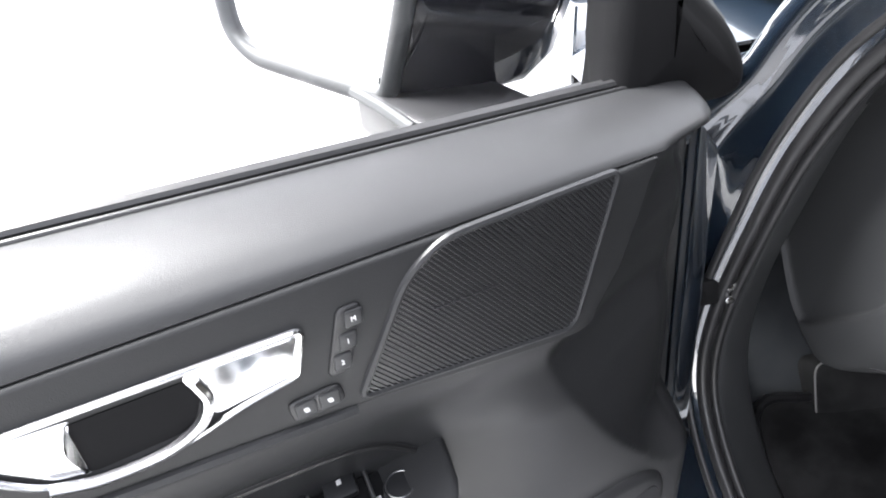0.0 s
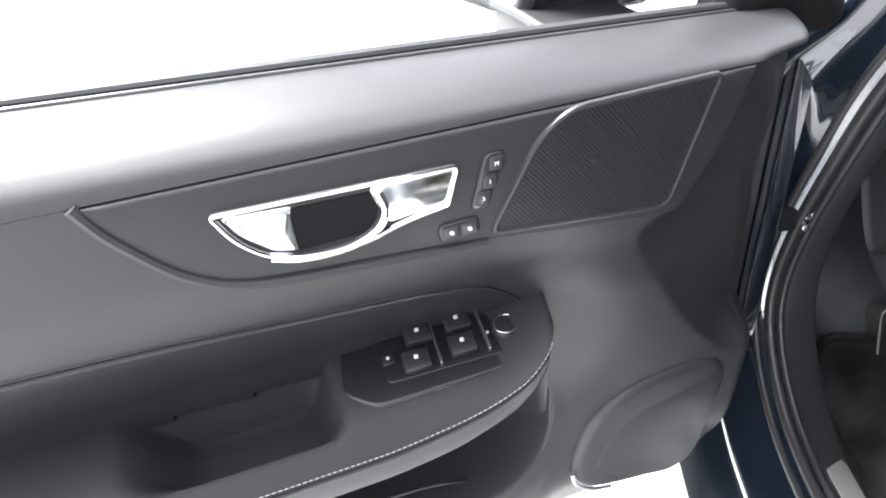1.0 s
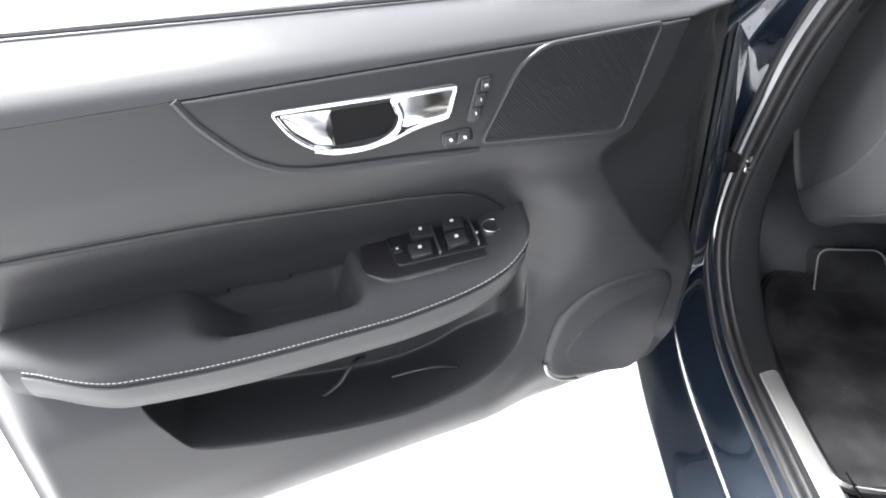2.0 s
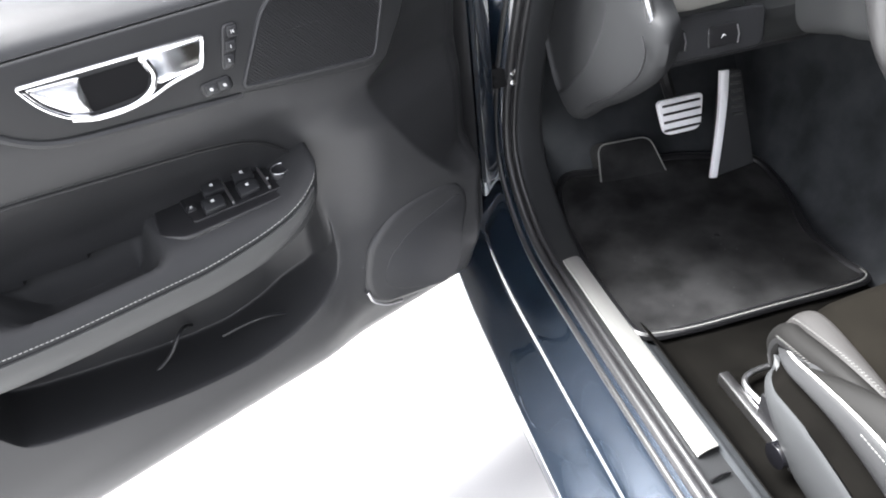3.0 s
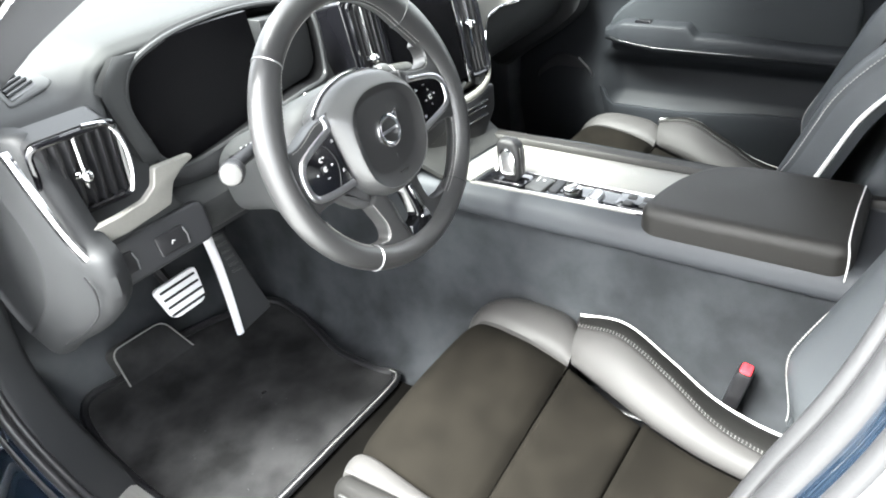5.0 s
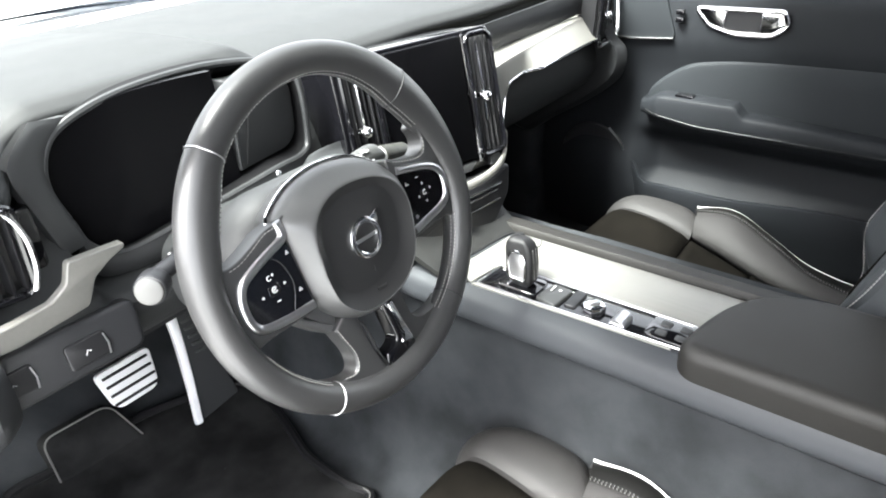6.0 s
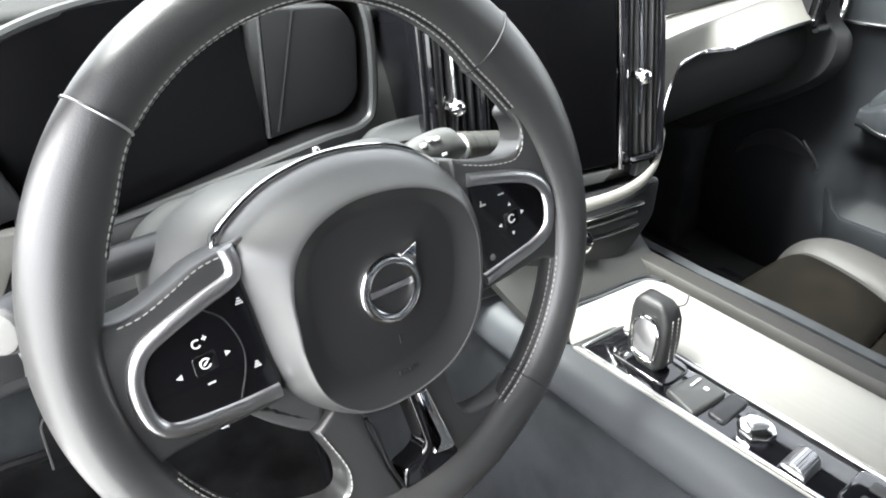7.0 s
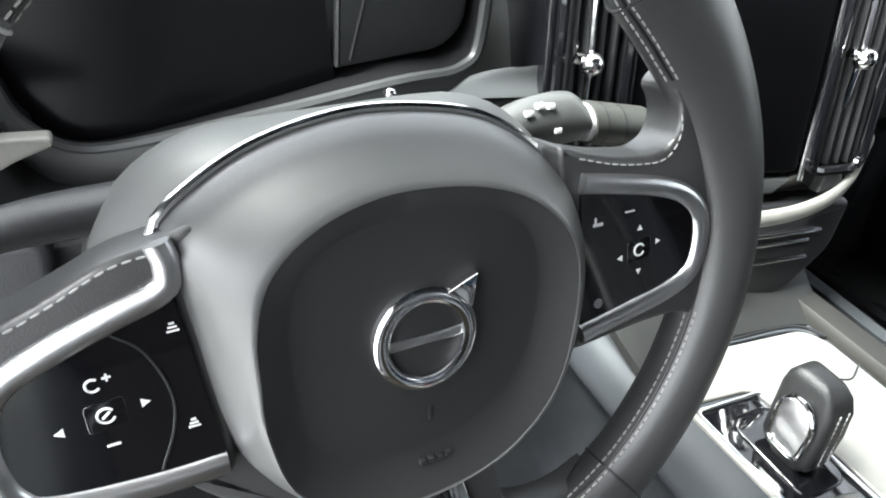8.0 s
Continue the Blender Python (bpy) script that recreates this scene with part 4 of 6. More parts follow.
lv = facing((-.635, .246, .957), -8, -12)
vent(lv, .050, .052, 7)
part("vent_chrome", tube([(x, y, .002) for x, y in spline([(.012, .058), (.040, .050), (.053, .02), (.055, -.02), (.048, -.048)], 24)], .0035, 8, m=lv), CHROME, dash)
vent(facing((.634, .226, .945), 8, -4), .036, .058, 6)
part("vent_chrome", tube(spline([(.690, .232, 1.005), (.694, .226, .93), (.688, .224, .896), (.664, .224, .882), (.606, .222, .884)], 30), .0055, 8), CHROME, dash, "chrome surround of the end vent")

# driver display in its hood
LIP = spline([(-.512, .300, .934), (-.501, .300, .902), (-.466, .295, .880), (-.370, .268, .900), (-.276, .240, .925), (-.224, .246, .926), (-.205, .253, .945),
              (-.203, .258, 1.018), (-.218, .275, 1.044), (-.300, .300, 1.057), (-.400, .305, 1.057), (-.468, .305, 1.046), (-.508, .303, 1.026), (-.524, .300, .985)], 84, True)
part("display_hood", loft([[(x + .004 * (x < -.5), y0 if d == 0 else d, z) for x, y0, z in LIP] for d in (0, .34, .43)], cap=False), HOOD, dash, "deep black hood round the driver display")
part("hood_lip", tube(LIP, .0045, 8, True), SOFT_TRIM, dash, "soft lip round the driver display")
cheek = rounded([(-.306, .926), (-.226, .932), (-.209, .948), (-.207, 1.010), (-.224, 1.032), (-.302, 1.040)], [.002, .012, .012, .012, .012, .002], 5)
part("hood_cheek", plate(cheek, -.300, -.270, .003, m=axes((0, 0, 0), (1, 0, 0), (0, 0, 1), (0, -1, 0))), SOFT_TRIM, dash, "flat grey panel beside the driver display")
part("cheek_seam", tube([(-.270, .2695, 1.034), (-.296, .2695, .932)], .0013, 6), BLACK, dash)
glass_o = [(-.5125 + (x + .41) * .98 + .1025, .319 - .207 * (x + .524), .965 + (z - .965) * .99) for x, y, z in LIP if x < -.302]
glass = loft([[(x, y + d, z) for x, y, z in glass_o] for d in (0, .008)])
slab_a = [(-.520, .298, 1.054), (-.553, .283, 1.030), (-.560, .281, 1.008), (-.547, .285, .962), (-.532, .288, .908)]
slab_b = [(-.478, .306, 1.046), (-.508, .299, 1.026), (-.523, .293, 1.000), (-.518, .294, .965), (-.504, .295, .908)]
part("hood_wall", pillow(slab_a, slab_b, 8, 26, .001, .1, .002, out=(0, -1, 0)), PALE_TRIM, dash, "grey panel between the vent and the display")
part("driver_display", glass, SCREEN, dash, "switched-off driver display")
ledge = [p for p in LIP if p[2] < .928 and p[0] < -.215]
bm = bmesh.new()
sheet(bm, [[(x, y - .006 * math.sin(3 * v) + .012 * v, z - .002 - .034 * v) for v in np.linspace(0, 1, 7)] for x, y, z in ledge])
part("display_sill", thicken(bm, .004), SOFT_TRIM, dash, "dark ledge below the driver display")
# The highlight on the ledge's right half, laid on as a thin satin tube.
part("ledge_highlight", tube([(x, y - .003, z - .006) for x, y, z in ledge[len(ledge) // 2:]], .0014, 6), SATIN, dash)
part("ledge_stud", ball(.0045, Matrix.Translation((-.284, .226, .925))), CHROME, dash, "small chrome stud")
flare_a = [(-.262, .224, .916), (-.215, .222, .914), (-.160, .214, .910)]
flare_b = [(-.220, .244, .922), (-.195, .236, .928), (-.160, .222, .932)]
part("stack_flare", pillow(flare_a, flare_b, 10, 16, -.004, .1, .001, out=(0, -1, .3)), COVER_TRIM, dash, "pale flare beside the centre vent")

# centre stack: tall screen between two vents, chrome line, climate row
cm = facing((-.041, .174, .930), -14, 12)
stack = part("media_panel", plate(rounded([(-.138, -.106), (.138, -.098), (.140, .110), (-.140, .110)], .012, 5), -.15, -.006, .003, m=cm), GLOSS, dash, "glossy black centre stack")
part("screen", plate(rounded([(-.075, -.078), (.075, -.078), (.075, .104), (-.075, .104)], .006, 4), -.006, .004, .002, m=cm), SCREEN, stack, "dark tall touch screen")
for s in (-1, 1):
    vm = cm @ Matrix.Translation((s * .107, .012, .004)) @ pose(0, 0, 0, 0, s * 4, 0)
    vent(vm, .025, .090, 5, knob_at=-.004)
    part("chrome_edge", tube([(s * .0785, .106, .004), (s * .0785, 0, .006), (s * .0785, -.085, .004)], .0020, 8, m=cm), CHROME, stack)
    part("vent_foot", plate(rounded([(s * .098, -.098), (s * .122, -.092), (s * .116, -.078), (s * .104, -.076)], .003, 3), -.01, .004, .002, m=cm), PALE_TRIM, stack)
part("screen_chin", plate([(-.058, -.096), (.058, -.096), (.070, -.083), (-.070, -.083)], -.01, .003, .002, m=cm), PALE_TRIM, stack, "grey chin below the screen")
line = np.array(spline([(-.140, -.106, .006), (-.06, -.112, .014), (.04, -.112, .015), (.095, -.105, .010), (.128, -.088, .002), (.143, -.058, -.004)], 48))
bm = bmesh.new()
sheet(bm, [[tuple(p + np.array((0, -.0072 * c, .0035 * s))) for c, s in ((math.cos(a), math.sin(a)) for a in np.linspace(0, 2 * math.pi, 12, endpoint=False))] for p in line], close_v=True, m=cm)
part("chrome_line", bm, ALU, stack, "satin metal strip below the screen")
part("climate_panel", plate(rounded([(-.135, -.196), (.088, -.190), (.126, -.150), (.136, -.104), (-.136, -.104)], .010, 5), -.12, .004, .006, m=cm), BLACK, stack, "black climate panel with chrome slots")
for y, x0 in ((-.132, .110), (-.140, .100), (-.156, .102)):
    part("chrome_slot", tube([(.020, y - .002, .005), (.06, y, .006), (x0, y + .003, .005)], .0019, 8, m=cm), CHROME, stack)
part("slot_gap", plate(rounded([(.018, -.155), (.100, -.151), (.100, -.143), (.018, -.145)], .002, 3), .0, .0048, m=cm), BLACK, stack)
vk = part("volume_knob", knob(.0135, .016, cm @ Matrix.Translation((.020, -.153, .002))), CHROME, stack, "ribbed chrome volume knob")
part("knob_cap", knob(.0095, .0185, cm @ Matrix.Translation((.020, -.153, .002))), GLOSS, vk)
part("stack_foot", loft([[(x, y, z) for x, y in ((-.13, .18 + d), (.07, .16 + d), (.10, .40), (-.14, .40))] for z, d in ((.70, .0), (.76, .01), (.80, .02))]), HARD_TRIM, dash)

# knee panel with two switches, and the panel below
km = facing((-.61, .243, .822), -6, 18)
knee = part("knee_panel", plate(rounded([(-.085, -.030), (.105, -.022), (.110, .034), (-.075, .034)], .014, 5), -.05, .004, .006, m=km), HARD_TRIM, dash, "dark panel with two small switches")
for x in (-.030, .045):
    part("switch", plate(rounded([(x - .022, -.014), (x + .022, -.012), (x + .022, .016), (x - .022, .014)], .005, 4), .0, .0065, .002, m=km), BLACK, knee)
    part("mark", tube([(x - .003, -.003, .0068), (x, .002, .0068), (x + .003, .0, .0068)], .0007, 6, m=km), WHITE_MARK, knee)
    part("switch_edge", tube([(x + .020, -.012, .006), (x + .022, .0, .007), (x + .020, .012, .006)], .0011, 6, m=km), SATIN, knee)
bm = bmesh.new()
sheet(bm, [[(-.680 + .56 * s, .30 + .30 * v, .770 - .025 * v + .03 * step(.55, .8, s)) for s in np.linspace(0, 1, 16)] for v in np.linspace(0, 1, 6)])
part("knee_bolster", thicken(bm, .01), HARD_TRIM, dash)
for side in (-1, 1):
    seam = [(side * .6985, .42 + (y - .42) * .945, .87 + (z - .87) * .945) for y, z in spline([(.200, .855), (.188, .835), (.202, .800), (.235, .768), (.290, .728), (.36, .684)], 40)]
    part("shut_line", tube(seam, .0014, 6), BLACK, dash)


def on_dash(bm):
    """Lays flat work on the curved dash top."""
    for v in bm.verts:
        v.co.z += 1.0305 + .032 * step(-.60, -.50, v.co.x) - .12 * max(0.0, .40 - v.co.y)
    return bm


vent_o, vent_i = [(-.616, .442), (-.565, .466), (-.574, .357), (-.646, .336)], [(-.616, .424), (-.588, .438), (-.590, .369), (-.635, .349)]
defroster = part("defroster_vent", on_dash(plate(rounded(vent_o, .012, 4), -.006, .006, .003)), PALE_TRIM, dash, "side defroster vent in a pale frame")
part("slot", on_dash(plate(rounded(vent_i, .004, 3), .0, .0072)), BLACK, defroster)
for f in (.2, .4, .6, .8):
    p, q = (np.array(vent_i[m]) * (1 - f) + np.array(vent_i[n]) * f for m, n in ((0, 3), (1, 2)))
    part("slat", on_dash(tube([(*p, .0075), (*((p + q) / 2), .0078), (*q, .0075)], .0022, 6)), HARD_TRIM, defroster)


# ---- steering wheel: x to the right, y up its face, z towards the driver ----
T = radians(17)
WM = axes((-.361, .027, .941), (1, 0, 0), (0, math.sin(T), math.cos(T)), (0, -math.cos(T), math.sin(T)))
wheel = thing("steering_wheel", WM, "three-spoke steering wheel in grey-black stitched leather", "steering wheel")
R = .172
GRIP = ([0, 20, 27, 33, 42, 56, 71, 90, 110, 134, 150, 163, 175, 190, 260, 282, 300, 315, 345, 360],
        [.004, .010, .012, .014, .015, .009, .003, .0, .0, .001, .007, .007, .002, .0, .0, .001, .003, .002, .002, .004])


def rim_point(deg, t, swell=0.0):
    """A point on the rim's skin: deg round the wheel, t round the rim; the grips grow inwards at the thumbs."""
    rr, grow = .0162 + swell, hermite(deg % 360, *GRIP)
    a, c = radians(deg), math.cos(radians(t))
    r = R + rr * c - grow * (.5 - .5 * c)
    return (r * math.cos(a), r * math.sin(a) - .002, (rr * 1.08 - .12 * grow * (.5 - .5 * c)) * math.sin(radians(t)))


bm = bmesh.new()
sheet(bm, [[rim_point(d, t) for t in np.linspace(0, 360, 24, endpoint=False)] for d in np.linspace(0, 360, 160, endpoint=False)], close_u=True, close_v=True)
rim = part("rim", bm, RIM_LEATHER, wheel, "stitched leather rim", 80)
for deg in (44, 135, 239, 309):
    part("seam", tube([rim_point(deg, t, .0003) for t in np.linspace(0, 360, 28, endpoint=False)], .0008, 6, True), SATIN if deg in (135, 239) else HARD_TRIM, rim)
for d0, d1 in ((28, 134), (136, 158), (205, 236), (300, 344)):
    for t in (150, 166):
        part("stitching", stitches([rim_point(d, t, .0004) for d in np.linspace(d0, d1, 70)], .0042, .0030, .00050), THREAD, rim, kind="stuff")
    part("rim_seam", tube([rim_point(d, 158, .0001) for d in np.linspace(d0, d1, 70)], .0008, 6), BLACK, rim)

# hub: one moulded airbag cover, a soft ridge round a sunken middle
HUB_O = [(-.084, .039), (-.071, .050), (-.045, .062), (-.012, .068), (.018, .066), (.045, .059), (.066, .044), (.079, .023), (.084, -.008), (.078, -.043), (.064, -.070), (.040, -.086), (.008, -.093), (-.026, -.091), (-.052, -.077), (-.070, -.055), (-.077, -.030), (-.080, 0), (-.082, .022)]
RIDGE_O = [(-.061, .008), (-.054, .026), (-.036, .039), (-.008, .0455), (.027, .042), (.052, .030), (.066, .008), (.065, -.022), (.055, -.052), (.032, -.073), (.001, -.081), (-.034, -.078), (-.056, -.059), (-.063, -.033), (-.0625, -.010)]
INNER_O = [(-.048, .008), (-.041, .023), (-.025, .032), (.003, .0345), (.035, .030), (.049, .016), (.051, -.008), (.042, -.038), (.022, -.055), (-.006, -.061), (-.032, -.058), (-.046, -.045), (-.049, -.025), (-.050, -.005)]
HUB_C = np.array([0, -.012])
HUB_A = np.linspace(-math.pi, math.pi, 96, endpoint=False)


def radii(outline):
    """The outline's radius round the hub's middle, at each of the hub's angles."""
    q = spline(outline, 400, True) - HUB_C
    a = np.arctan2(q[:, 1], q[:, 0])
    o = np.argsort(a)
    return np.interp(HUB_A, a[o], np.hypot(q[:, 0], q[:, 1])[o], period=2 * math.pi)


r_hub, r_ridge, r_in = radii(HUB_O), radii(RIDGE_O), radii(INNER_O)


def hub_ring(r, z):
    pts = []
    for a, q in zip(HUB_A, r):
        x, y = HUB_C[0] + q * math.cos(a), HUB_C[1] + q * math.sin(a)
        pts.append((x, y, z - .009 * step(.02, .07, y)))
    return pts


rings = [hub_ring(r_hub * .90, -.045), hub_ring(r_hub * .985, -.024), hub_ring(r_hub, -.010), hub_ring(r_hub * .998, -.001), hub_ring(r_hub * .985, .006)]
for f, z in ((.25, .0135), (.5, .0185), (.72, .0225), (.88, .0252), (.96, .0260), (1.0, .0258), (1.03, .0235), (1.05, .015)):
    rings.append(hub_ring(r_hub * .985 * (1 - f) + r_ridge * f, z))
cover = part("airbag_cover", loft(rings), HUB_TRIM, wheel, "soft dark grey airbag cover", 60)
rings = [hub_ring(r_ridge * .992, .016)]
for f, z in ((.02, .0255), (.10, .0248), (.35, .0225), (.70, .0200), (.92, .0188), (1.0, .0187)):
    rings.append(hub_ring(r_ridge * (1 - f) + r_in * f, z))
rings += [hub_ring(r_in * f, z) for f, z in ((.9, .0189), (.6, .0195), (.3, .0198), (.05, .0199))]
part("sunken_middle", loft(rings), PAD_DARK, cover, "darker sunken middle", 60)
arc = hub_ring(r_hub * 1.018, -.004)
arc = [p for p in arc if p[1] > .030]
part("hub_trim", tube(arc[::-1], .0021, 8), CHROME, wheel, "bright line round the hub")
for s in (-1, 1):
    low_arc = [p for p in hub_ring(r_hub * 1.012, -.006) if -.075 < p[1] < -.046 and p[0] * s > 0]
    part("hub_trim", tube(low_arc, .0018, 8), CHROME, wheel)
def sheet_ring(m):
    """A broad flat ring with chamfered edges."""
    bm = bmesh.new()
    prof = [(.0148, -.001), (.0152, .0026), (.0172, .0036), (.0196, .0034), (.0212, .0020), (.0216, -.001)]
    sheet(bm, [[(r * math.cos(a), r * math.sin(a), z) for r, z in prof] for a in np.linspace(0, 2 * math.pi, 56, endpoint=False)], close_u=True, close_v=True, m=m)
    return bm


for k in range(4):
    part("embossed_mark", box(-.0070 + .0038 * k, -.0042 + .0038 * k, -.0688, -.0664, .018, .0222, .0003), PAD_DARK, cover)
part("embossed_mark", box(-.0008, .0008, -.050, -.044, .017, .0200, .0003), PAD_DARK, cover)
em = Matrix.Translation((0, -.0125, .0205))
part("emblem", sheet_ring(em), CHROME, cover, "round chrome emblem with a plain bar")
part("emblem_bar", box(-.0150, .0150, -.0019, .0019, .0, .0020, .0006, m=em), SATIN, cover)
part("emblem_arrow", plate([(.0095, .0175), (.0225, .0225), (.0195, .0090), (.0150, .0125)], -.001, .0035, .001, m=em), CHROME, cover)
part("emblem_disc", knob(.0165, .0010, em), PAD_DARK, cover)

# side spokes: leather bridge, satin bezel open to the hub, glossy key field
LEFT_BEZEL = [(-.0845, .041), (-.083, .033), (-.086, .0245), (-.104, .0185), (-.124, .0115), (-.139, .004), (-.146, -.008), (-.147, -.024), (-.143, -.037), (-.133, -.0435), (-.104, -.047), (-.077, -.0475)]
RIGHT_BEZEL = [(.080, .030), (.098, .0265), (.120, .0215), (.136, .0150), (.146, .0045), (.1475, -.010), (.143, -.024), (.130, -.0310), (.105, -.0360), (.080, -.0405)]
for s, bez_pts in ((-1, LEFT_BEZEL), (1, RIGHT_BEZEL)):
    top = ((.070, .046), (.084, .0400), (.100, .0378), (.119, .0295), (.134, .0240), (.148, .0225), (.160, .030)) if s < 0 else \
        ((.070, .048), (.080, .0430), (.100, .0372), (.1215, .0345), (.1305, .0385), (.1345, .0470), (.1335, .0560), (.1290, .0630), (.142, .074), (.160, .050))
    low = ((.168, -.064), (.152, -.060), (.140, -.056), (.120, -.055), (.074, -.056)) if s < 0 else ((.168, -.058), (.152, -.053), (.141, -.0465), (.120, -.046), (.074, -.050))
    bridge = [(s * x, y) for x, y in (*top, (.175, 0), *low)]
    part("spoke", plate(rounded(bridge, .008, 4), -.016, .0070, .003, 3, m=I4), RIM_LEATHER, wheel, "leather spoke")
    bez = [tuple(p) for p in spline(bez_pts, 60)]
    part("key_bezel", tube([(x, y, .0085) for x, y in bez], .0046, 10, flat=.75), SATIN, wheel, "satin silver bezel")
    keys = part("key_field", plate(bez, .0, .0088, .0), GLOSS, wheel, "glossy black button field with white symbols")
    x0, y0 = s * .1115, -.0145 + .008 * (s > 0)
    for dx, dy, r in ((-.0145, -.002, 90), (.0125, .001, -90)) if s < 0 else ((0, .0105, 0), (0, -.0105, 180), (.0105, .002, -90), (-.0105, -.002, 90)):
        m = Matrix.Translation((x0 + dx, y0 + dy, .0088)) @ pose(0, 0, 0, 0, 0, r) @ Matrix.Scale(.82 if s < 0 else .7, 4)
        part("mark", plate([(-.0020, -.0016), (.0020, -.0016), (0, .0022)], -.0005, .0004, m=m), WHITE_MARK, keys)
    ringp = [(x0 + .0027 * math.cos(a), y0 + .0027 * math.sin(a), .0090) for a in np.linspace(.6, 5.9, 20)]
    part("mark", tube(ringp, .0005, 5), WHITE_MARK, keys)
    part("key_island", plate(rounded([(x0 - .0065, y0 - .006), (x0 + .0065, y0 - .005), (x0 + .0065, y0 + .006), (x0 - .0065, y0 + .005)], .002, 3), .008, .0090, .0004), GLOSS, keys)
    if s < 0:
        part("mark", tube([(x0 - .0012, y0 - .0008, .0092), (x0 + .0014, y0 + .0012, .0092)], .0005, 5), WHITE_MARK, keys)
        for y in (.0095, -.0285):
            for k in range(3):
                part("mark", box(-.0855 - .0021 + .0006 * k, -.0855 + .0021 - .0006 * k, y + .0014 * k, y + .0007 + .0014 * k, .0087, .0092, 0), WHITE_MARK, keys)
        part("mark", box(x0 - .0022, x0 + .0022, y0 - .0120, y0 - .0112, .0087, .0092, 0), WHITE_MARK, keys)
        part("mark", tube([(x0 - .0015 + .0022 * math.cos(a), y0 + .0120 + .0022 * math.sin(a), .0089) for a in np.linspace(.9, 5.6, 16)], .0005, 5), WHITE_MARK, keys)
        part("mark", box(x0 + .0016, x0 + .0044, y0 + .0134, y0 + .0142, .0087, .0092, 0), WHITE_MARK, keys)
        part("mark", box(x0 + .0026, x0 + .0034, y0 + .0124, y0 + .0152, .0087, .0092, 0), WHITE_MARK, keys)
        part("key_gap", tube([tuple(p) for p in spline([(-.106, .0150, .0088), (-.096, .0050, .0089), (-.0905, -.012, .0089), (-.092, -.026, .0089), (-.099, -.042, .0088)], 30)], .0005, 6), HARD_TRIM, keys)
    else:
        part("mark", knob(.0024, .0005, Matrix.Translation((.0895, -.0275, .0087)), n=8, bev=.0001), SATIN, keys)
        part("mark", box(.086, .091, .0095, .0108, .0087, .0092, 0), WHITE_MARK, keys)
        part("mark", box(.0868, .0876, .0095, .0135, .0087, .0092, 0), WHITE_MARK, keys)
        part("mark", box(.103, .108, .0125, .0133, .0087, .0092, 0), WHITE_MARK, keys)
    edge = [tuple(p) for p in spline([(s * x, y - .0028, .0070) for x, y in (top[1:6] if s < 0 else top[1:7])], 40)]
    part("stitching", stitches(edge, .0044, .0030, .00048), THREAD, wheel, kind="stuff")

# lower spoke: a leather leg, an open window, a glossy fork with a chrome blade, and a leather web
leg_edge = [(-.062, -.088), (-.0575, -.100), (-.052, -.115), (-.0500, -.126), (-.0525, -.1370), (-.060, -.1405), (-.074, -.1375), (-.0913, -.1300)]
leg = [tuple(p) for p in spline(leg_edge, 24)] + [(-.100, -.140), (-.060, -.163), (-.012, -.170), (-.0105, -.165), (-.0200, -.1377), (-.0270, -.1061), (-.030, -.085), (-.045, -.078)]
part("lower_spoke", plate(leg, -.018, .0035, .004), RIM_LEATHER, wheel, "leather lower spoke")
part("spoke_seam", tube(spline([(-.0285, -.095, .003), (-.0245, -.1061, .003), (-.0190, -.1377, .003), (-.0100, -.164, .003)], 16), .0014, 6), BLACK, wheel)
part("stitching", stitches(spline([(x + .002, y, .0040) for x, y in leg_edge[:7]], 40), .0044, .0032, .0006), THREAD, wheel, kind="stuff")
fork = [(.0035, -.090), (.0177, -.090), (.0300, -.140), (.0365, -.1612), (.034, -.171), (-.0105, -.171), (-.0150, -.160), (-.0106, -.1450), (.0034, -.1420), (.0100, -.1365), (.0060, -.1065)]
part("spoke_fork", plate(rounded(fork, .004, 4), -.014, .005, .003), GLOSS, wheel, "glossy black fork of the lower spoke")
blade = [(.0100, -.095), (.0180, -.095), (.0240, -.120), (.0310, -.147), (.0260, -.1475), (.0120, -.1440), (.0190, -.1370), (.0150, -.118)]
part("fork_edge", plate(rounded(blade, .002, 3), .0, .0072, .0015), CHROME, wheel, "chrome blade of the lower spoke")
in_edge = spline([(.036, -.086), (.0380, -.105), (.0415, -.122), (.0500, -.1305), (.062, -.1335), (.078, -.1330), (.095, -.1270)], 24)
out_edge = spline([(.0185, -.090), (.0240, -.115), (.0300, -.140), (.0370, -.160), (.055, -.163), (.080, -.153), (.104, -.138)], 24)
web = bmesh.new()
sheet(web, [[(*(p + (q - p) * f), z) for f, z in ((0, -.014), (0, .0005), (.06, .0030), (.5, .0035), (1, .0030), (1, -.014))] for p, q in zip(in_edge, out_edge)], close_v=True)
part("lower_spoke", web, RIM_LEATHER, wheel, "leather web beside the fork")
skirt = [(-.100, -.050), (-.072, -.046), (-.048, -.075), (-.052, -.091), (-.064, -.0905), (-.083, -.0735), (-.096, -.0590)]
part("hub_skirt", plate(rounded(skirt, .006, 4), -.030, -.003, .006), HUB_TRIM, wheel, "grey skirt below the hub")

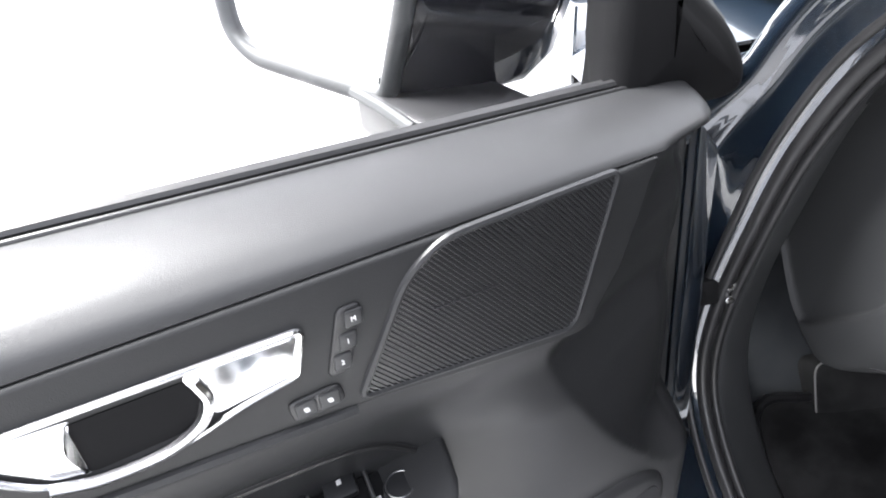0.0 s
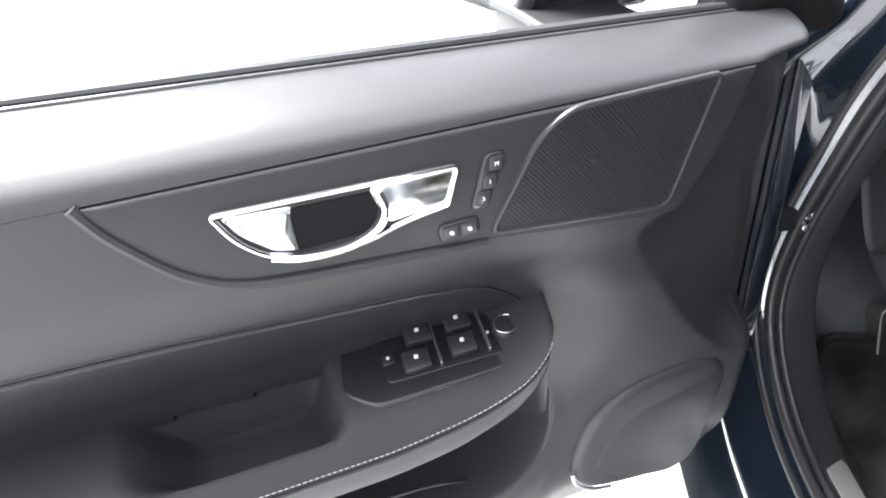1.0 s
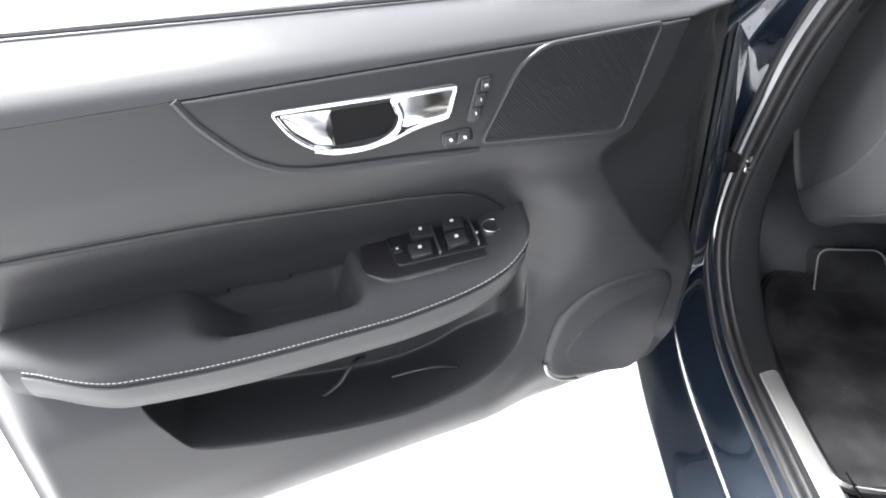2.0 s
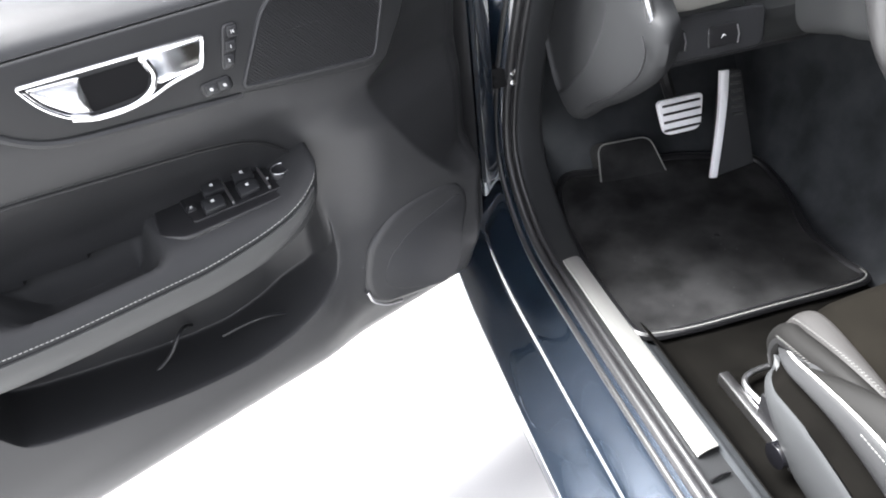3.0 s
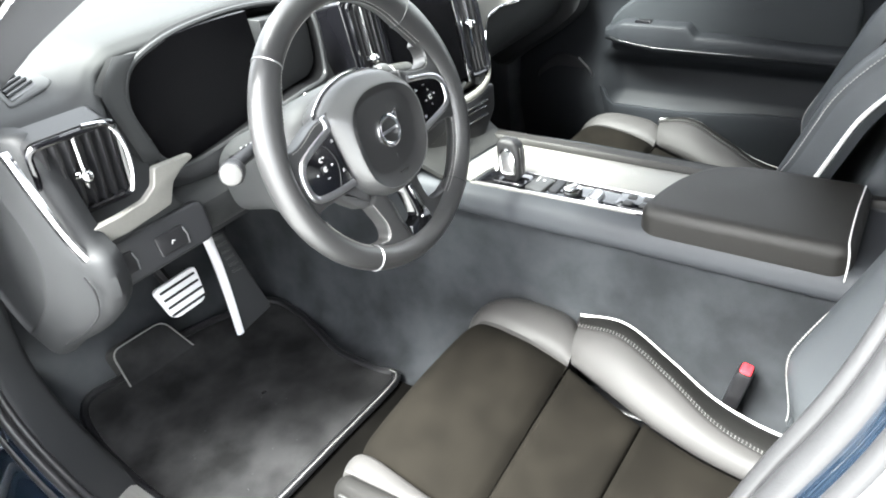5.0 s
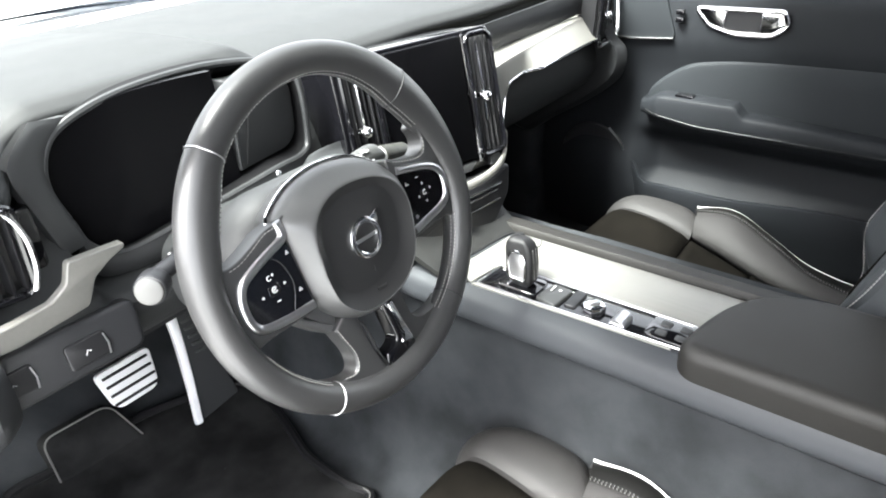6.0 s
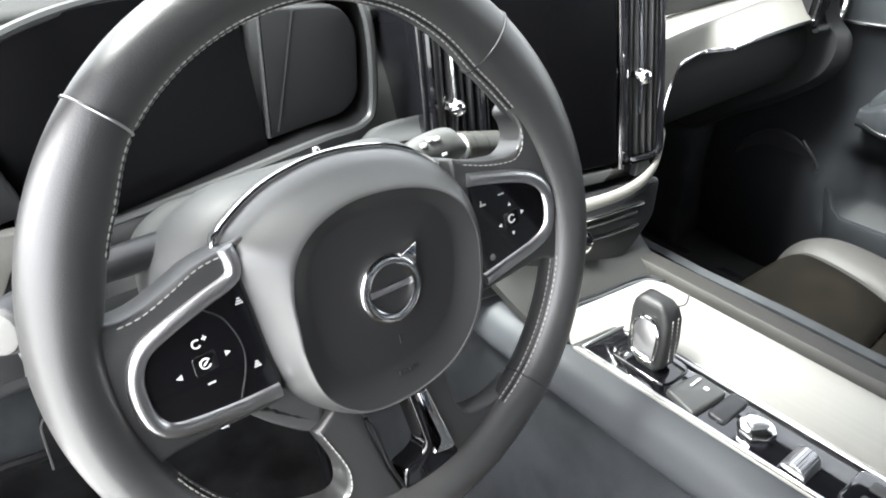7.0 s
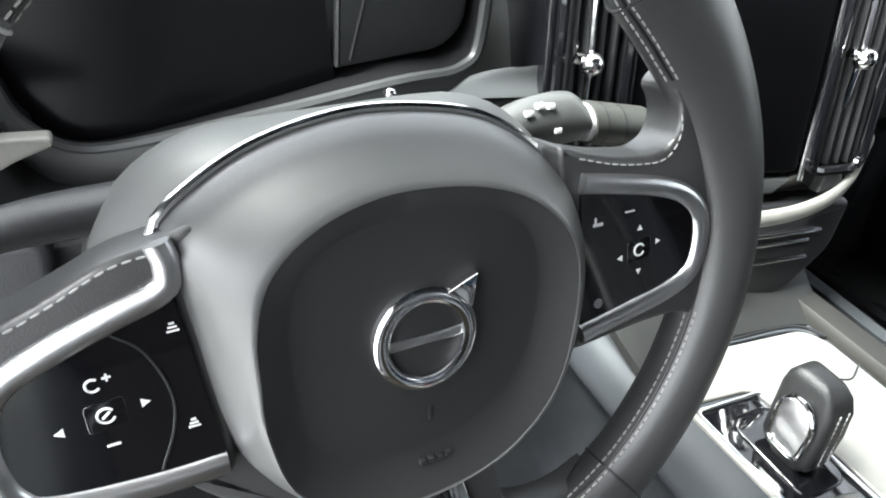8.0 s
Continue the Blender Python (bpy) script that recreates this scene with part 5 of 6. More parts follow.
# column shroud and stalks
col = thing("steering_column", WM @ Matrix.Translation((0, 0, -.10)), "grey steering column shroud with two stalks", "steering column")
WORLD_BUILT.add(col)
rings = []
for z, w, top, bot in ((-.030, .086, .058, -.055), (-.040, .100, .068, -.062), (-.060, .113, .074, -.066), (-.085, .116, .070, -.068), (-.13, .108, .058, -.068), (-.17, .095, .048, -.066), (-.24, .088, .040, -.066)):
    o = rounded([(-w, bot), (w, bot), (w, top * .45), (w * .62, top), (-w * .62, top), (-w, top * .45)], .035, 6)
    rings.append([tuple(WM @ Vector((x, y - .01, z))) for x, y in o])
part("shroud", loft(rings), PALE_TRIM, col, "pale grey column cover", 60)
part("shroud_gap", tube([tuple(WM @ Vector(p)) for p in spline([(-.097, .01, -.075), (-.096, .015, -.11), (-.087, .015, -.2)], 16)], .003, 6), BLACK, col)
arm = bmesh.new()
blade = [(.070, .040, .030), (.095, .050, .026), (.115, .053, .0245), (.130, .0520, .0245), (.1365, .0470, .0260), (.1385, .042, .028)]
loft([[(x, (a + b) / 2 + (a - b) / 2 * math.sin(t), -.073 + .011 * math.cos(t)) for t in np.linspace(0, 2 * math.pi, 16, endpoint=False)] for x, a, b in spline(blade, 16)], bm=arm, m=WM)
stalk = part("stalk", arm, STALK_TRIM, col, "broad grey control stalk", 60)
turn = WM @ axes((.1385, .0345, -.073), (0, 1, 0), (0, 0, 1), (1, -.22, 0))
part("stripe", knob(.0105, .004, turn, bev=.0006), WHITE_MARK, stalk, "white ring on the stalk")
grip = part("end_ring", knob(.0120, .040, turn @ Matrix.Translation((0, 0, .003)), bev=.002), OLIVE_TRIM, stalk, "olive-grey turning ring")
for z in (.010, .022):
    part("groove", knob(.01215, .0012, turn @ Matrix.Translation((0, 0, z)), bev=.0002), BLACK, grip)
for dx, dy in ((.100, .0455), (.107, .0485), (.113, .0475), (.117, .0345)):
    part("mark", box(dx - .0022, dx + .0022, dy - .0014, dy + .0014, -.066, -.0618, .0004, m=WM), WHITE_MARK, stalk)
# Left stalk: its shade is put in by a darker plastic than the right one's.
for s in (-1,):
    path = [tuple(WM @ Vector(p)) for p in spline([(s * .09, .030, -.085), (s * .13, .031, -.080), (s * .158, .028, -.075), (s * .178, .024, -.072)], 20)]
    stalk = part("stalk", tube(path, [.0135 - .003 * step(.0, .6, k / 19) for k in range(20)], 14, flat=.75), HARD_TRIM, col, "control stalk")
    tip = WM @ (axes((-.176, .022, -.070), (0, 1, 0), (.75, 0, .66), (-.66, 0, .75)))
    part("end_ring", knob(.0150, .022, tip, bev=.004), HARD_TRIM, stalk)
    part("end_cap", knob(.0130, .006, tip @ Matrix.Translation((0, 0, .020)), bev=.003), STALK_END, stalk, "pale stalk end")
    for k in range(3):
        part("mark", box(s * (.138 + .008 * k) - .0010, s * (.138 + .008 * k) + .0010, .0405, .0420, -.068, -.0665, 0, m=WM), WHITE_MARK, stalk)


# ---- centre console ----
console = thing_at("centre_console", (0, -.15, .34), "centre console with brushed metal panel, gear lever and chrome controls", "centre console")
rings = []
for y in np.linspace(.20, -.62, 40):
    rise = .012 * step(.14, .20, y)
    o = rounded([(-.128, .34), (-.128, .684 + rise), (-.148, .690 + rise), (-.150, .702 + rise), (-.141, .724 + rise), (-.118, .733 + rise), (-.104, .731 + rise), (.042, .728 + rise), (.048, .740 + rise), (.072, .738 + rise), (.082, .69), (.12, .34)], [.006, .004, .006, .014, .012, .008, .004, .004, .004, .006, .006, .006], 4)
    rings.append([(x, y, z) for x, z in o])
part("console_body", loft(rings), CONSOLE_TRIM, console, "padded blue-grey console sides", 50)
rail = [(.0430, .726), (.0445, .737), (.0485, .7425), (.060, .7430), (.0725, .7405), (.0775, .733), (.0850, .692), (.080, .690)]
part("edge_rail", loft([[(x, y, z + .012 * step(.14, .20, y)) for x, z in rail] for y in np.linspace(.19, -.60, 12)]), RAIL_TRIM, console, "brown-grey rail beside the metal panel")
strip = rounded([(-.1215, .050), (-.1165, .047), (-.1080, -.236), (-.1105, -.236)], .0005, 2)
part("panel_strip", plate(strip, .715, .7348, .001), ALU, console, "thin metal border of the control strip")
ramp_a = [(-.126, .062, .732), (-.085, .100, .734), (-.03, .094, .734), (.030, .086, .734), (.060, .070, .732)]
ramp_b = [(-.140, .150, .770), (-.09, .165, .785), (-.03, .165, .788), (.04, .165, .785), (.085, .150, .770)]
part("console_ramp", pillow(ramp_a, ramp_b, 10, 20, -.004, .08, .002, out=(0, -.5, 1)), RAMP_TRIM, console, "grey ramp from the console up to the dashboard")
part("panel_gap", tube(spline([(-.121, .056, .7345), (-.088, .095, .7348), (-.03, .0905, .7348), (.026, .083, .7348), (.043, .064, .7345)], 30), .0016, 6), BLACK, console)
part("panel_joint", tube(spline([(.040, .030, .7350), (.022, .022, .7350), (.010, .026, .7350)], 12), .0008, 6), HARD_TRIM, console)
panel_o = rounded([(-.085, .092), (.030, .078), (.040, .060), (.040, -.330), (-.048, -.330), (-.050, -.015), (-.060, .045), (-.122, .052)], [.02, .02, .012, .004, .004, .02, .01, .01], 5)
part("metal_panel", plate(panel_o, .70, .7345, .002), ALU, console, "brushed aluminium console panel")
well = rounded([(-.116, .044), (-.056, .040), (-.051, -.250), (-.078, -.266), (-.105, -.255)], [.006, .006, .01, .02, .01], 5)
part("control_well", plate(well, .70, .7325, .001), GLOSS, console, "glossy black control strip")
lev = part("gear_lever", loft([[(-.080 + dx + 1.12 * w * px, -.014 + dy + 1.12 * d * py, .728 + 1.08 * (z - .728)) for px, py in rounded([(-1, -1), (1, -1), (1, 1), (-1, 1)], .45, 6)]
                               for z, w, d, dx, dy in ((.728, .008, .010, 0, .002), (.736, .009, .011, 0, .003), (.740, .0108, .0165, 0, .004), (.745, .0114, .0182, 0, .005), (.766, .0118, .0190, .001, .006), (.784, .0114, .0186, .002, .008), (.792, .0106, .0160, .003, .010), (.797, .0082, .012, .003, .011), (.799, .004, .006, .003, .011))]),
           LEATHER, console, "black leather gear lever with a satin metal inlay", 60)
arch = rounded([(-.0095, -.017), (.0105, -.017), (.012, .010), (.006, .020), (-.005, .020), (-.0115, .010)], .005, 5)
lm = axes((-.0928, -.008, .767), (0, -1, 0), (.03, .06, 1), (-1, 0, .03)) @ Matrix.Scale(1.15, 4)
part("lever_inlay", plate(arch, -.003, .0012, .001, m=lm), SATIN, lev, "satin metal inlay")
part("inlay_frame", tube([(x, y, .0012) for x, y in arch], .0016, 8, True, m=lm), CHROME, lev)
for x in (-.0815, -.0735):
    part("stitching", stitches([(x - .002, -.0268 + .004 * (z - .75) / .05, z) for z in np.linspace(.748, .794, 20)], .0042, .0030, .0006, lift=(0, -.0035, 0)), THREAD, lev, kind="stuff")
part("lever_collar", plate(rounded([(-.100, -.042), (-.057, -.042), (-.057, .030), (-.100, .030)], .014, 5), .7285, .7345, .002), GLOSS, lev)
part("well_rim", tube([(x, y, .7345) for x, y in well], .0014, 6, True), SATIN, console, "thin bright rim of the control strip")
part("park_plate", plate(rounded([(-.112, -.078), (-.064, -.082), (-.062, -.050), (-.104, -.044)], .005, 4), .728, .738, .003), STALK_TRIM, console, "grey parking button")
part("mark", box(-.084, -.070, -.058, -.056, .7388, .7398, 0), WHITE_MARK, console)
part("mark", box(-.079, -.075, -.070, -.066, .7388, .7398, 0), WHITE_MARK, console)
part("step_plate", plate(rounded([(-.098, -.100), (-.058, -.100), (-.058, -.083), (-.098, -.083)], .005, 4), .728, .736, .002), HARD_TRIM, console)
st = part("start_knob", knob(.016, .013, pose(-.086, -.122, .731, 0, 0, 15), n=8, bev=.004), CHROME, console, "faceted chrome start knob")
part("knob_top", box(-.009, .009, -.0055, .0055, .0, .0160, .003, m=pose(-.086, -.122, .731, 0, 0, -30)), SATIN, st)
bm = bmesh.new()
for k in range(28):
    a = 2 * math.pi * k / 28
    box(-.026, .0, -.0008, .0008, -.0008, .0008, 0, bm=bm, m=pose(-.078, -.163 + .0105 * math.cos(a), .733 + .0105 * math.sin(a), math.degrees(a), 0, 0))
roll = part("mode_roller", tube([(-.105, -.163, .733), (-.091, -.163, .733), (-.077, -.163, .733)], .0105, 20), CHROME, console, "knurled chrome drive mode roller")
part("knurl", bm, SATIN, roll, kind="stuff")
tray = part("switch_tray", plate(rounded([(-.100, -.258), (-.054, -.254), (-.054, -.195), (-.100, -.195)], .010, 5), .728, .736, .002), GLOSS, console, "small black switch tray")
for dx, dy in ((-.088, -.215), (-.068, -.215), (-.088, -.240), (-.068, -.240)):
    part("switch", box(dx - .0055, dx + .0055, dy - .007, dy + .007, .734, .7385, .002), PALE_TRIM, tray)

rest = thing_at("armrest_box", (-.02, -.40, .73), "padded leather armrest lid of the console", "armrest")
lid_o = [tuple(p) for p in rounded([(-.140, -.246), (-.075, -.254), (-.010, -.272), (.040, -.310), (.056, -.370), (.058, -.524), (-.140, -.528)], [.030, .03, .03, .03, .03, .026, .026], 6)]
part("lid", plate(lid_o, .716, .765, .018, 6), LID_LEATHER, rest, "brown-black leather lid", 60)
part("lid_gap", tube([(-.137, y, .715) for y in np.linspace(-.24, -.52, 6)], .003, 6), BLACK, rest)
part("lid_lip", box(-.138, .058, -.524, -.262, .700, .716, .004), SOFT_TRIM, rest)
part("lid_piping", tube(spline([(-.141, -.522, .718), (-.1405, -.522, .742), (-.133, -.520, .757), (-.115, -.516, .7655), (-.04, -.513, .7665), (.040, -.513, .7655)], 24), .0012, 6), PIPING, rest)
part("rear_console", box(-.13, .10, -.95, -.530, .35, .70, .02), HARD_TRIM, console, "rear end of the console")
part("console_socket", box(-.09, -.05, -.66, -.62, .698, .704, .003), PALE_TRIM, console)

# ---- pedals, footrest, floor mat ----
brake = thing_at("brake_pedal", (-.415, .58, .36), "brake pedal with steel pad and black rubber ribs", "pedal")
bmx = axes((-.416, .545, .530), (1, 0, 0), (0, .36, .93), (0, -.93, .36))
part("pad", plate(rounded([(-.040, -.034), (.038, -.034), (.050, .036), (-.050, .036)], [.018, .018, .013, .013], 6), 0, .010, .003, m=bmx), PEDAL_STEEL, brake, "polished steel pad")
for y in (-.024, -.008, .008, .024):
    part("rib", box(-.040 - .05 * max(0, y) * .3, .040, y - .0024, y + .0024, .006, .0125, .001, m=bmx), BLACK, brake)
part("arm", tube(spline([(-.416, .56, .53), (-.416, .62, .60), (-.416, .64, .72)], 12), .012, 8), BLACK, brake)
gas = thing_at("accelerator_pedal", (-.29, .56, .36), "tall accelerator pedal with a bright steel edge", "pedal")
gmx = axes((-.292, .568, .468), (1, -.12, 0), (-.06, .28, .95), (0, -.95, .28))
part("pad", plate(rounded([(-.044, -.108), (.048, -.090), (.036, .112), (-.002, .116)], .006, 4), 0, .014, .003, m=gmx), PILLAR_TRIM, gas, "grey rubber pad")
edge_c = spline([(.000, .116, .016), (-.010, .05, .018), (-.026, -.03, .018), (-.043, -.106, .016)], 20)
part("steel_edge", loft([[(x + dx * (1.15 - .3 * k / 19), y, z + dz) for dx, dz in ((-.008, -.006), (-.0075, .002), (-.005, .004), (.005, .004), (.0075, .002), (.008, -.006))] for k, (x, y, z) in enumerate(edge_c)], m=gmx), PEDAL_STEEL, gas, "bright steel edge")
for k in range(6):
    part("rib", box(.010, .032, .100 - .016 * k, .106 - .016 * k, .012, .017, .001, m=gmx), STALK_TRIM, gas)
foot = thing_at("footrest", (-.47, .62, .34), "black footrest edged with a pale piping", "footrest")
fmx = axes((-.475, .600, .395), (1, -.05, 0), (0, .45, .89), (0, -.89, .45))
fo = rounded([(-.085, -.075), (.085, -.080), (.040, .060), (-.075, .062)], .022, 6)
part("rest", plate(fo, -.05, .008, .006, m=fmx), MAT_PILE, foot)
part("piping", tube([(x, y, .006) for x, y in fo], .0017, 6, True, m=fmx), SEAT_THREAD, foot)

floor_mat = thing_at("floor_mat", (-.47, .36, .34), "dark grey pile floor mat with pale piped edge", "floor mat")
mo = [tuple(p) for p in spline([(-.650, .60), (-.685, .40), (-.690, .22), (-.676, .172), (-.60, .160), (-.45, .158), (-.31, .156), (-.262, .166), (-.268, .215), (-.262, .31), (-.232, .40), (-.205, .49), (-.215, .56), (-.30, .590), (-.40, .612), (-.55, .615)], 90, True)]
c = np.mean(mo, 0)
bm = bmesh.new()
rows = []
for f in (0.02, .2, .4, .6, .8, .93, .985, 1.0):
    row = []
    for p in mo:
        x, y = c + (np.array(p) - c) * f
        lift = hermite(y, [.0, .48, .60, .70], [0, 0, .03, .13])
        row.append((x, y, .352 + lift + .004 * noise.noise((x * 7, y * 7, 3)) - (.004 if f == 1 else 0)))
    rows.append(row)
sheet(bm, rows, close_v=True)
part("mat_surface", thicken(bm, -.006), MAT_PILE, floor_mat, "dark pile", 60)
rng = random.Random(7)
bm = bmesh.new()
for k in range(16):
    x, y = rng.uniform(-.62, -.30), rng.uniform(.20, .50)
    box(-.0008, .0008, -.0004, .0004, 0, .0006, 0, bm=bm, m=pose(x, y, .3605 + .03 * step(.48, .60, y), 0, 0, rng.uniform(0, 180)))
part("lint", bm, CONSOLE_TRIM, floor_mat, "pale specks of lint", kind="stuff")
ed = [(x, y, .352 + hermite(y, [.0, .48, .60, .70], [0, 0, .03, .13])) for x, y in mo]
part("edge_binding", tube([(x, y, z + .005) for x, y, z in ed], .0085, 8, True), BLACK, floor_mat, "black bound edge")
rear_edge = [p for p in spline([(-.676, .172), (-.60, .160), (-.45, .158), (-.31, .156), (-.268, .164), (-.262, .185)], 40)]
part("piping", tube([(x, y - .004, .3650) for x, y in rear_edge], .0013, 6), SEAT_THREAD, floor_mat, "pale piping along the rear edge")
part("fixing_stud", knob(.014, .006, Matrix.Translation((-.30, .20, .351))), HARD_TRIM, floor_mat)


# ---- front seats: built once round x = 0, y = 0 at the cushion's front ----
def puffy(quad, zf, n=26, k=18, drop=.016, roll=.10, mat=None, under=.018):
    """A padded panel: quad(s, t) gives x, y; zf gives its height; its borders roll down into the seams."""
    rows = []
    for s in np.linspace(0, 1, n):
        row = []
        for t in np.linspace(0, 1, k):
            x, y = quad(s, t)
            e = min(min(s, 1 - s) / roll, min(t, 1 - t) / roll, 1.0)
            row.append((x, y, zf(x, y) - drop * (1 - math.sqrt(max(0.0, 1 - (1 - e) ** 2)))))
        rows.append(row)
    bm = bmesh.new()
    sheet(bm, rows)
    return thicken(bm, under)


def between(a, b, y0, y1):
    """A patch between two side curves x = a(y) and x = b(y)."""
    return lambda s, t: (lambda y: (a(y) + (b(y) - a(y)) * s, y))(y0 + (y1 - y0) * t)


def ladder(path, s, pitch=.0052, half=.0027, r=.0006):
    """Short threads lying across a seam."""
    p = np.array(path, float)
    seg = np.r_[0, np.cumsum(np.linalg.norm(np.diff(p, axis=0), axis=1))]
    bm = bmesh.new()
    for q in np.arange(.003, seg[-1], pitch):
        x, y, z = (np.interp(q, seg, p[:, k]) for k in range(3))
        tube([(x - half * s, y - .0008, z - .0002), (x, y, z + .0007), (x + half * s, y + .0008, z - .0002)], r, 5, bm=bm)
    return bm


def make_seat(m, label):
    seat = thing("front_seat", m, label, "car seat", "front seats")
    # separate thigh block: woven top that rolls over the front, leather wings
    tex_l = [(-.150, .012, .455), (-.150, .024, .500), (-.147, .010, .535), (-.150, -.028, .550), (-.164, -.11, .553), (-.174, -.186, .545)]
    tex_r = [(.150, .012, .455), (.152, .026, .505), (.152, .006, .552), (.152, -.026, .570), (.147, -.10, .566), (.141, -.170, .549)]
    part("thigh_pad", pillow(tex_l, tex_r, 30, 44, .006, .12, .016), TEXTILE, seat, "dark woven thigh pad")
    wing = [(.225, .000, .455), (.230, .008, .500), (.236, -.006, .530), (.251, -.042, .540), (.255, -.082, .540), (.248, -.122, .542), (.226, -.150, .546)]
    part("thigh_wing", pillow([(x + .002, y, z) for x, y, z in tex_r], wing, 18, 30, .019, .16, .006), PALE_LEATHER, seat, "domed grey leather thigh wing")
    part("wing_flank", pillow(wing, [(x - .01, y - .004 * (y > -.1), .44) for x, y, z in wing], 8, 30, .004, .2, .003, out=(1, 0, 0)), LEATHER, seat)
    seam_1 = [(-.178, .010, .455), (-.181, .020, .498), (-.180, .005, .531), (-.186, -.03, .545), (-.192, -.10, .561), (-.190, -.182, .562)]
    seam_2 = [(-.200, .002, .455), (-.205, .010, .488), (-.208, -.004, .518), (-.214, -.04, .530), (-.215, -.10, .541), (-.204, -.178, .556)]
    part("thigh_wing", pillow(seam_1, [(x - .001, y, z) for x, y, z in tex_l], 12, 30, .005, .2, .005), PALE_LEATHER, seat, "grey leather thigh wing")
    part("wing_band", pillow(seam_2, [(x - .001, y, z) for x, y, z in seam_1], 12, 30, .008, .2, .005), BAND_LEATHER, seat, "black leather outer wing")
    tuck = [(-.185, -.008, .440), (-.190, -.004, .470), (-.192, -.012, .492), (-.196, -.045, .500), (-.196, -.10, .505), (-.190, -.172, .520)]
    part("wing_tuck", pillow(tuck, seam_2, 8, 30, .002, .2, .002, out=(-1, 0, 0)), LEATHER, seat)
    for line in (seam_1, seam_2):
        path = spline([(x, y + .002, z + .0045) for x, y, z in line[2:]], 50)
        part("stitching", ladder(path, -1, half=.0016, r=.00042), SEAT_THREAD, seat, "row of pale stitches", kind="stuff")

    # seat panels between raised bolsters
    in_r = [(.141, -.171, .546), (.112, -.262, .532), (.097, -.33, .516), (.087, -.40, .506), (.082, -.49, .500)]
    in_l = [(-.172, -.187, .544), (-.152, -.262, .532), (-.142, -.33, .516), (-.133, -.40, .506), (-.126, -.49, .500)]

    def stretch(curve, t0, t1):
        return [tuple(p) for p in spline(curve, 201)[int(200 * t0):int(200 * t1) + 1:10]]

    part("seat_panel", pillow(stretch(in_l, 0, .40), stretch(in_r, 0, .40), 30, 34, .004, .16, .013), TEXTILE, seat, "dark woven seat panel")
    part("rear_panel", pillow(stretch(in_l, .402, 1), stretch(in_r, .402, 1), 30, 30, .004, .10, .004), TEXTILE, seat)
    crest_r = [(.192, -.160, .578), (.187, -.233, .586), (.163, -.312, .562), (.131, -.387, .538), (.121, -.449, .525), (.118, -.50, .52)]
    pipe_r = [(.236, -.146, .562), (.232, -.222, .574), (.213, -.301, .547), (.194, -.369, .521), (.181, -.433, .511), (.178, -.50, .505)]
    crest_l = [(-.186, -.03, .500), (-.194, -.10, .530), (-.200, -.18, .580), (-.205, -.25, .584), (-.206, -.32, .570), (-.206, -.40, .55), (-.206, -.50, .535)]
    pipe_l = [(-.186, .000, .500), (-.205, -.024, .515), (-.224, -.060, .537), (-.232, -.105, .552), (-.234, -.18, .559), (-.233, -.264, .549), (-.232, -.338, .533), (-.229, -.42, .52), (-.225, -.50, .51)]
    fold_l = [(-.180, .004, .478), (-.206, -.012, .486), (-.232, -.050, .497), (-.238, -.095, .503), (-.240, -.140, .501), (-.239, -.222, .477), (-.236, -.312, .420), (-.232, -.38, .380), (-.228, -.46, .36)]
    base_l = [(-.170, .004, .470), (-.200, -.012, .465), (-.224, -.045, .440), (-.230, -.075, .395), (-.230, -.110, .366), (-.226, -.18, .348), (-.222, -.30, .342), (-.220, -.38, .342), (-.218, -.46, .342)]
    part("side_bolster", pillow([(x + .001, y, z) for x, y, z in in_r], crest_r, 16, 30, .010, .12, .005), PALE_LEATHER, seat, "grey leather side bolster")
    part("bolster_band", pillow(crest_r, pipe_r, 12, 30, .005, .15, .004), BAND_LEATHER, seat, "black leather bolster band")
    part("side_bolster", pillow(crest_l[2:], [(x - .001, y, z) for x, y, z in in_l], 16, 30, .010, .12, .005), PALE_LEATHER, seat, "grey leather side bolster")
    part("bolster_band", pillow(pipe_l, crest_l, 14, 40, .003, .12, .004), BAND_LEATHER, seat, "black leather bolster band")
    # The fold is shallow; its shade is laid in as a black strip.
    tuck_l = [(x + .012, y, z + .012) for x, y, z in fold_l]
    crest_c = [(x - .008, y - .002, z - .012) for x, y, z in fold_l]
    part("fold_shade", pillow(tuck_l, crest_c, 10, 40, -.002, .1, .001, out=(-1, 0, .6)), SHADE_BLACK, seat, "black strip that puts shade into the fold")
    part("flank", pillow(pipe_l, tuck_l, 18, 40, .011, .10, .004, out=(-1, 0, .4)), FLANK_LEATHER, seat, "grey leather flank above the blackened fold")
    part("side_cover", pillow(crest_c, [(x + .004, y, z) for x, y, z in base_l], 20, 40, .012, .12, .006, out=(-1, 0, .2)), COVER_TRIM, seat, "grey plastic side cover")
    part("flank", pillow(pipe_r, [(x + .012, y, .40) for x, y, z in pipe_r], 10, 30, .008, .12, .004, out=(1, 0, 0)), LEATHER, seat, "black leather flank")
    part("side_cover", box(.185, .228, -.50, -.06, .345, .43, .012, 3), BLACK, seat, "black plastic side cover")
    part("piping", tube(spline(pipe_l, 60), .0018, 8), PIPING, seat, "white piping")
    part("piping", tube(spline(pipe_r, 40), .0022, 8), PIPING, seat, "white piping")
    for line, s in ((crest_r, 1), (crest_l[2:], -1)):
        for off in (-.0019, .0019):
            path = spline([(x + off, y, z + .0015) for x, y, z in line], 60)
            part("stitching", ladder(path, s, half=.0012, r=.00040), SEAT_THREAD, seat, "double row of pale stitches", kind="stuff")
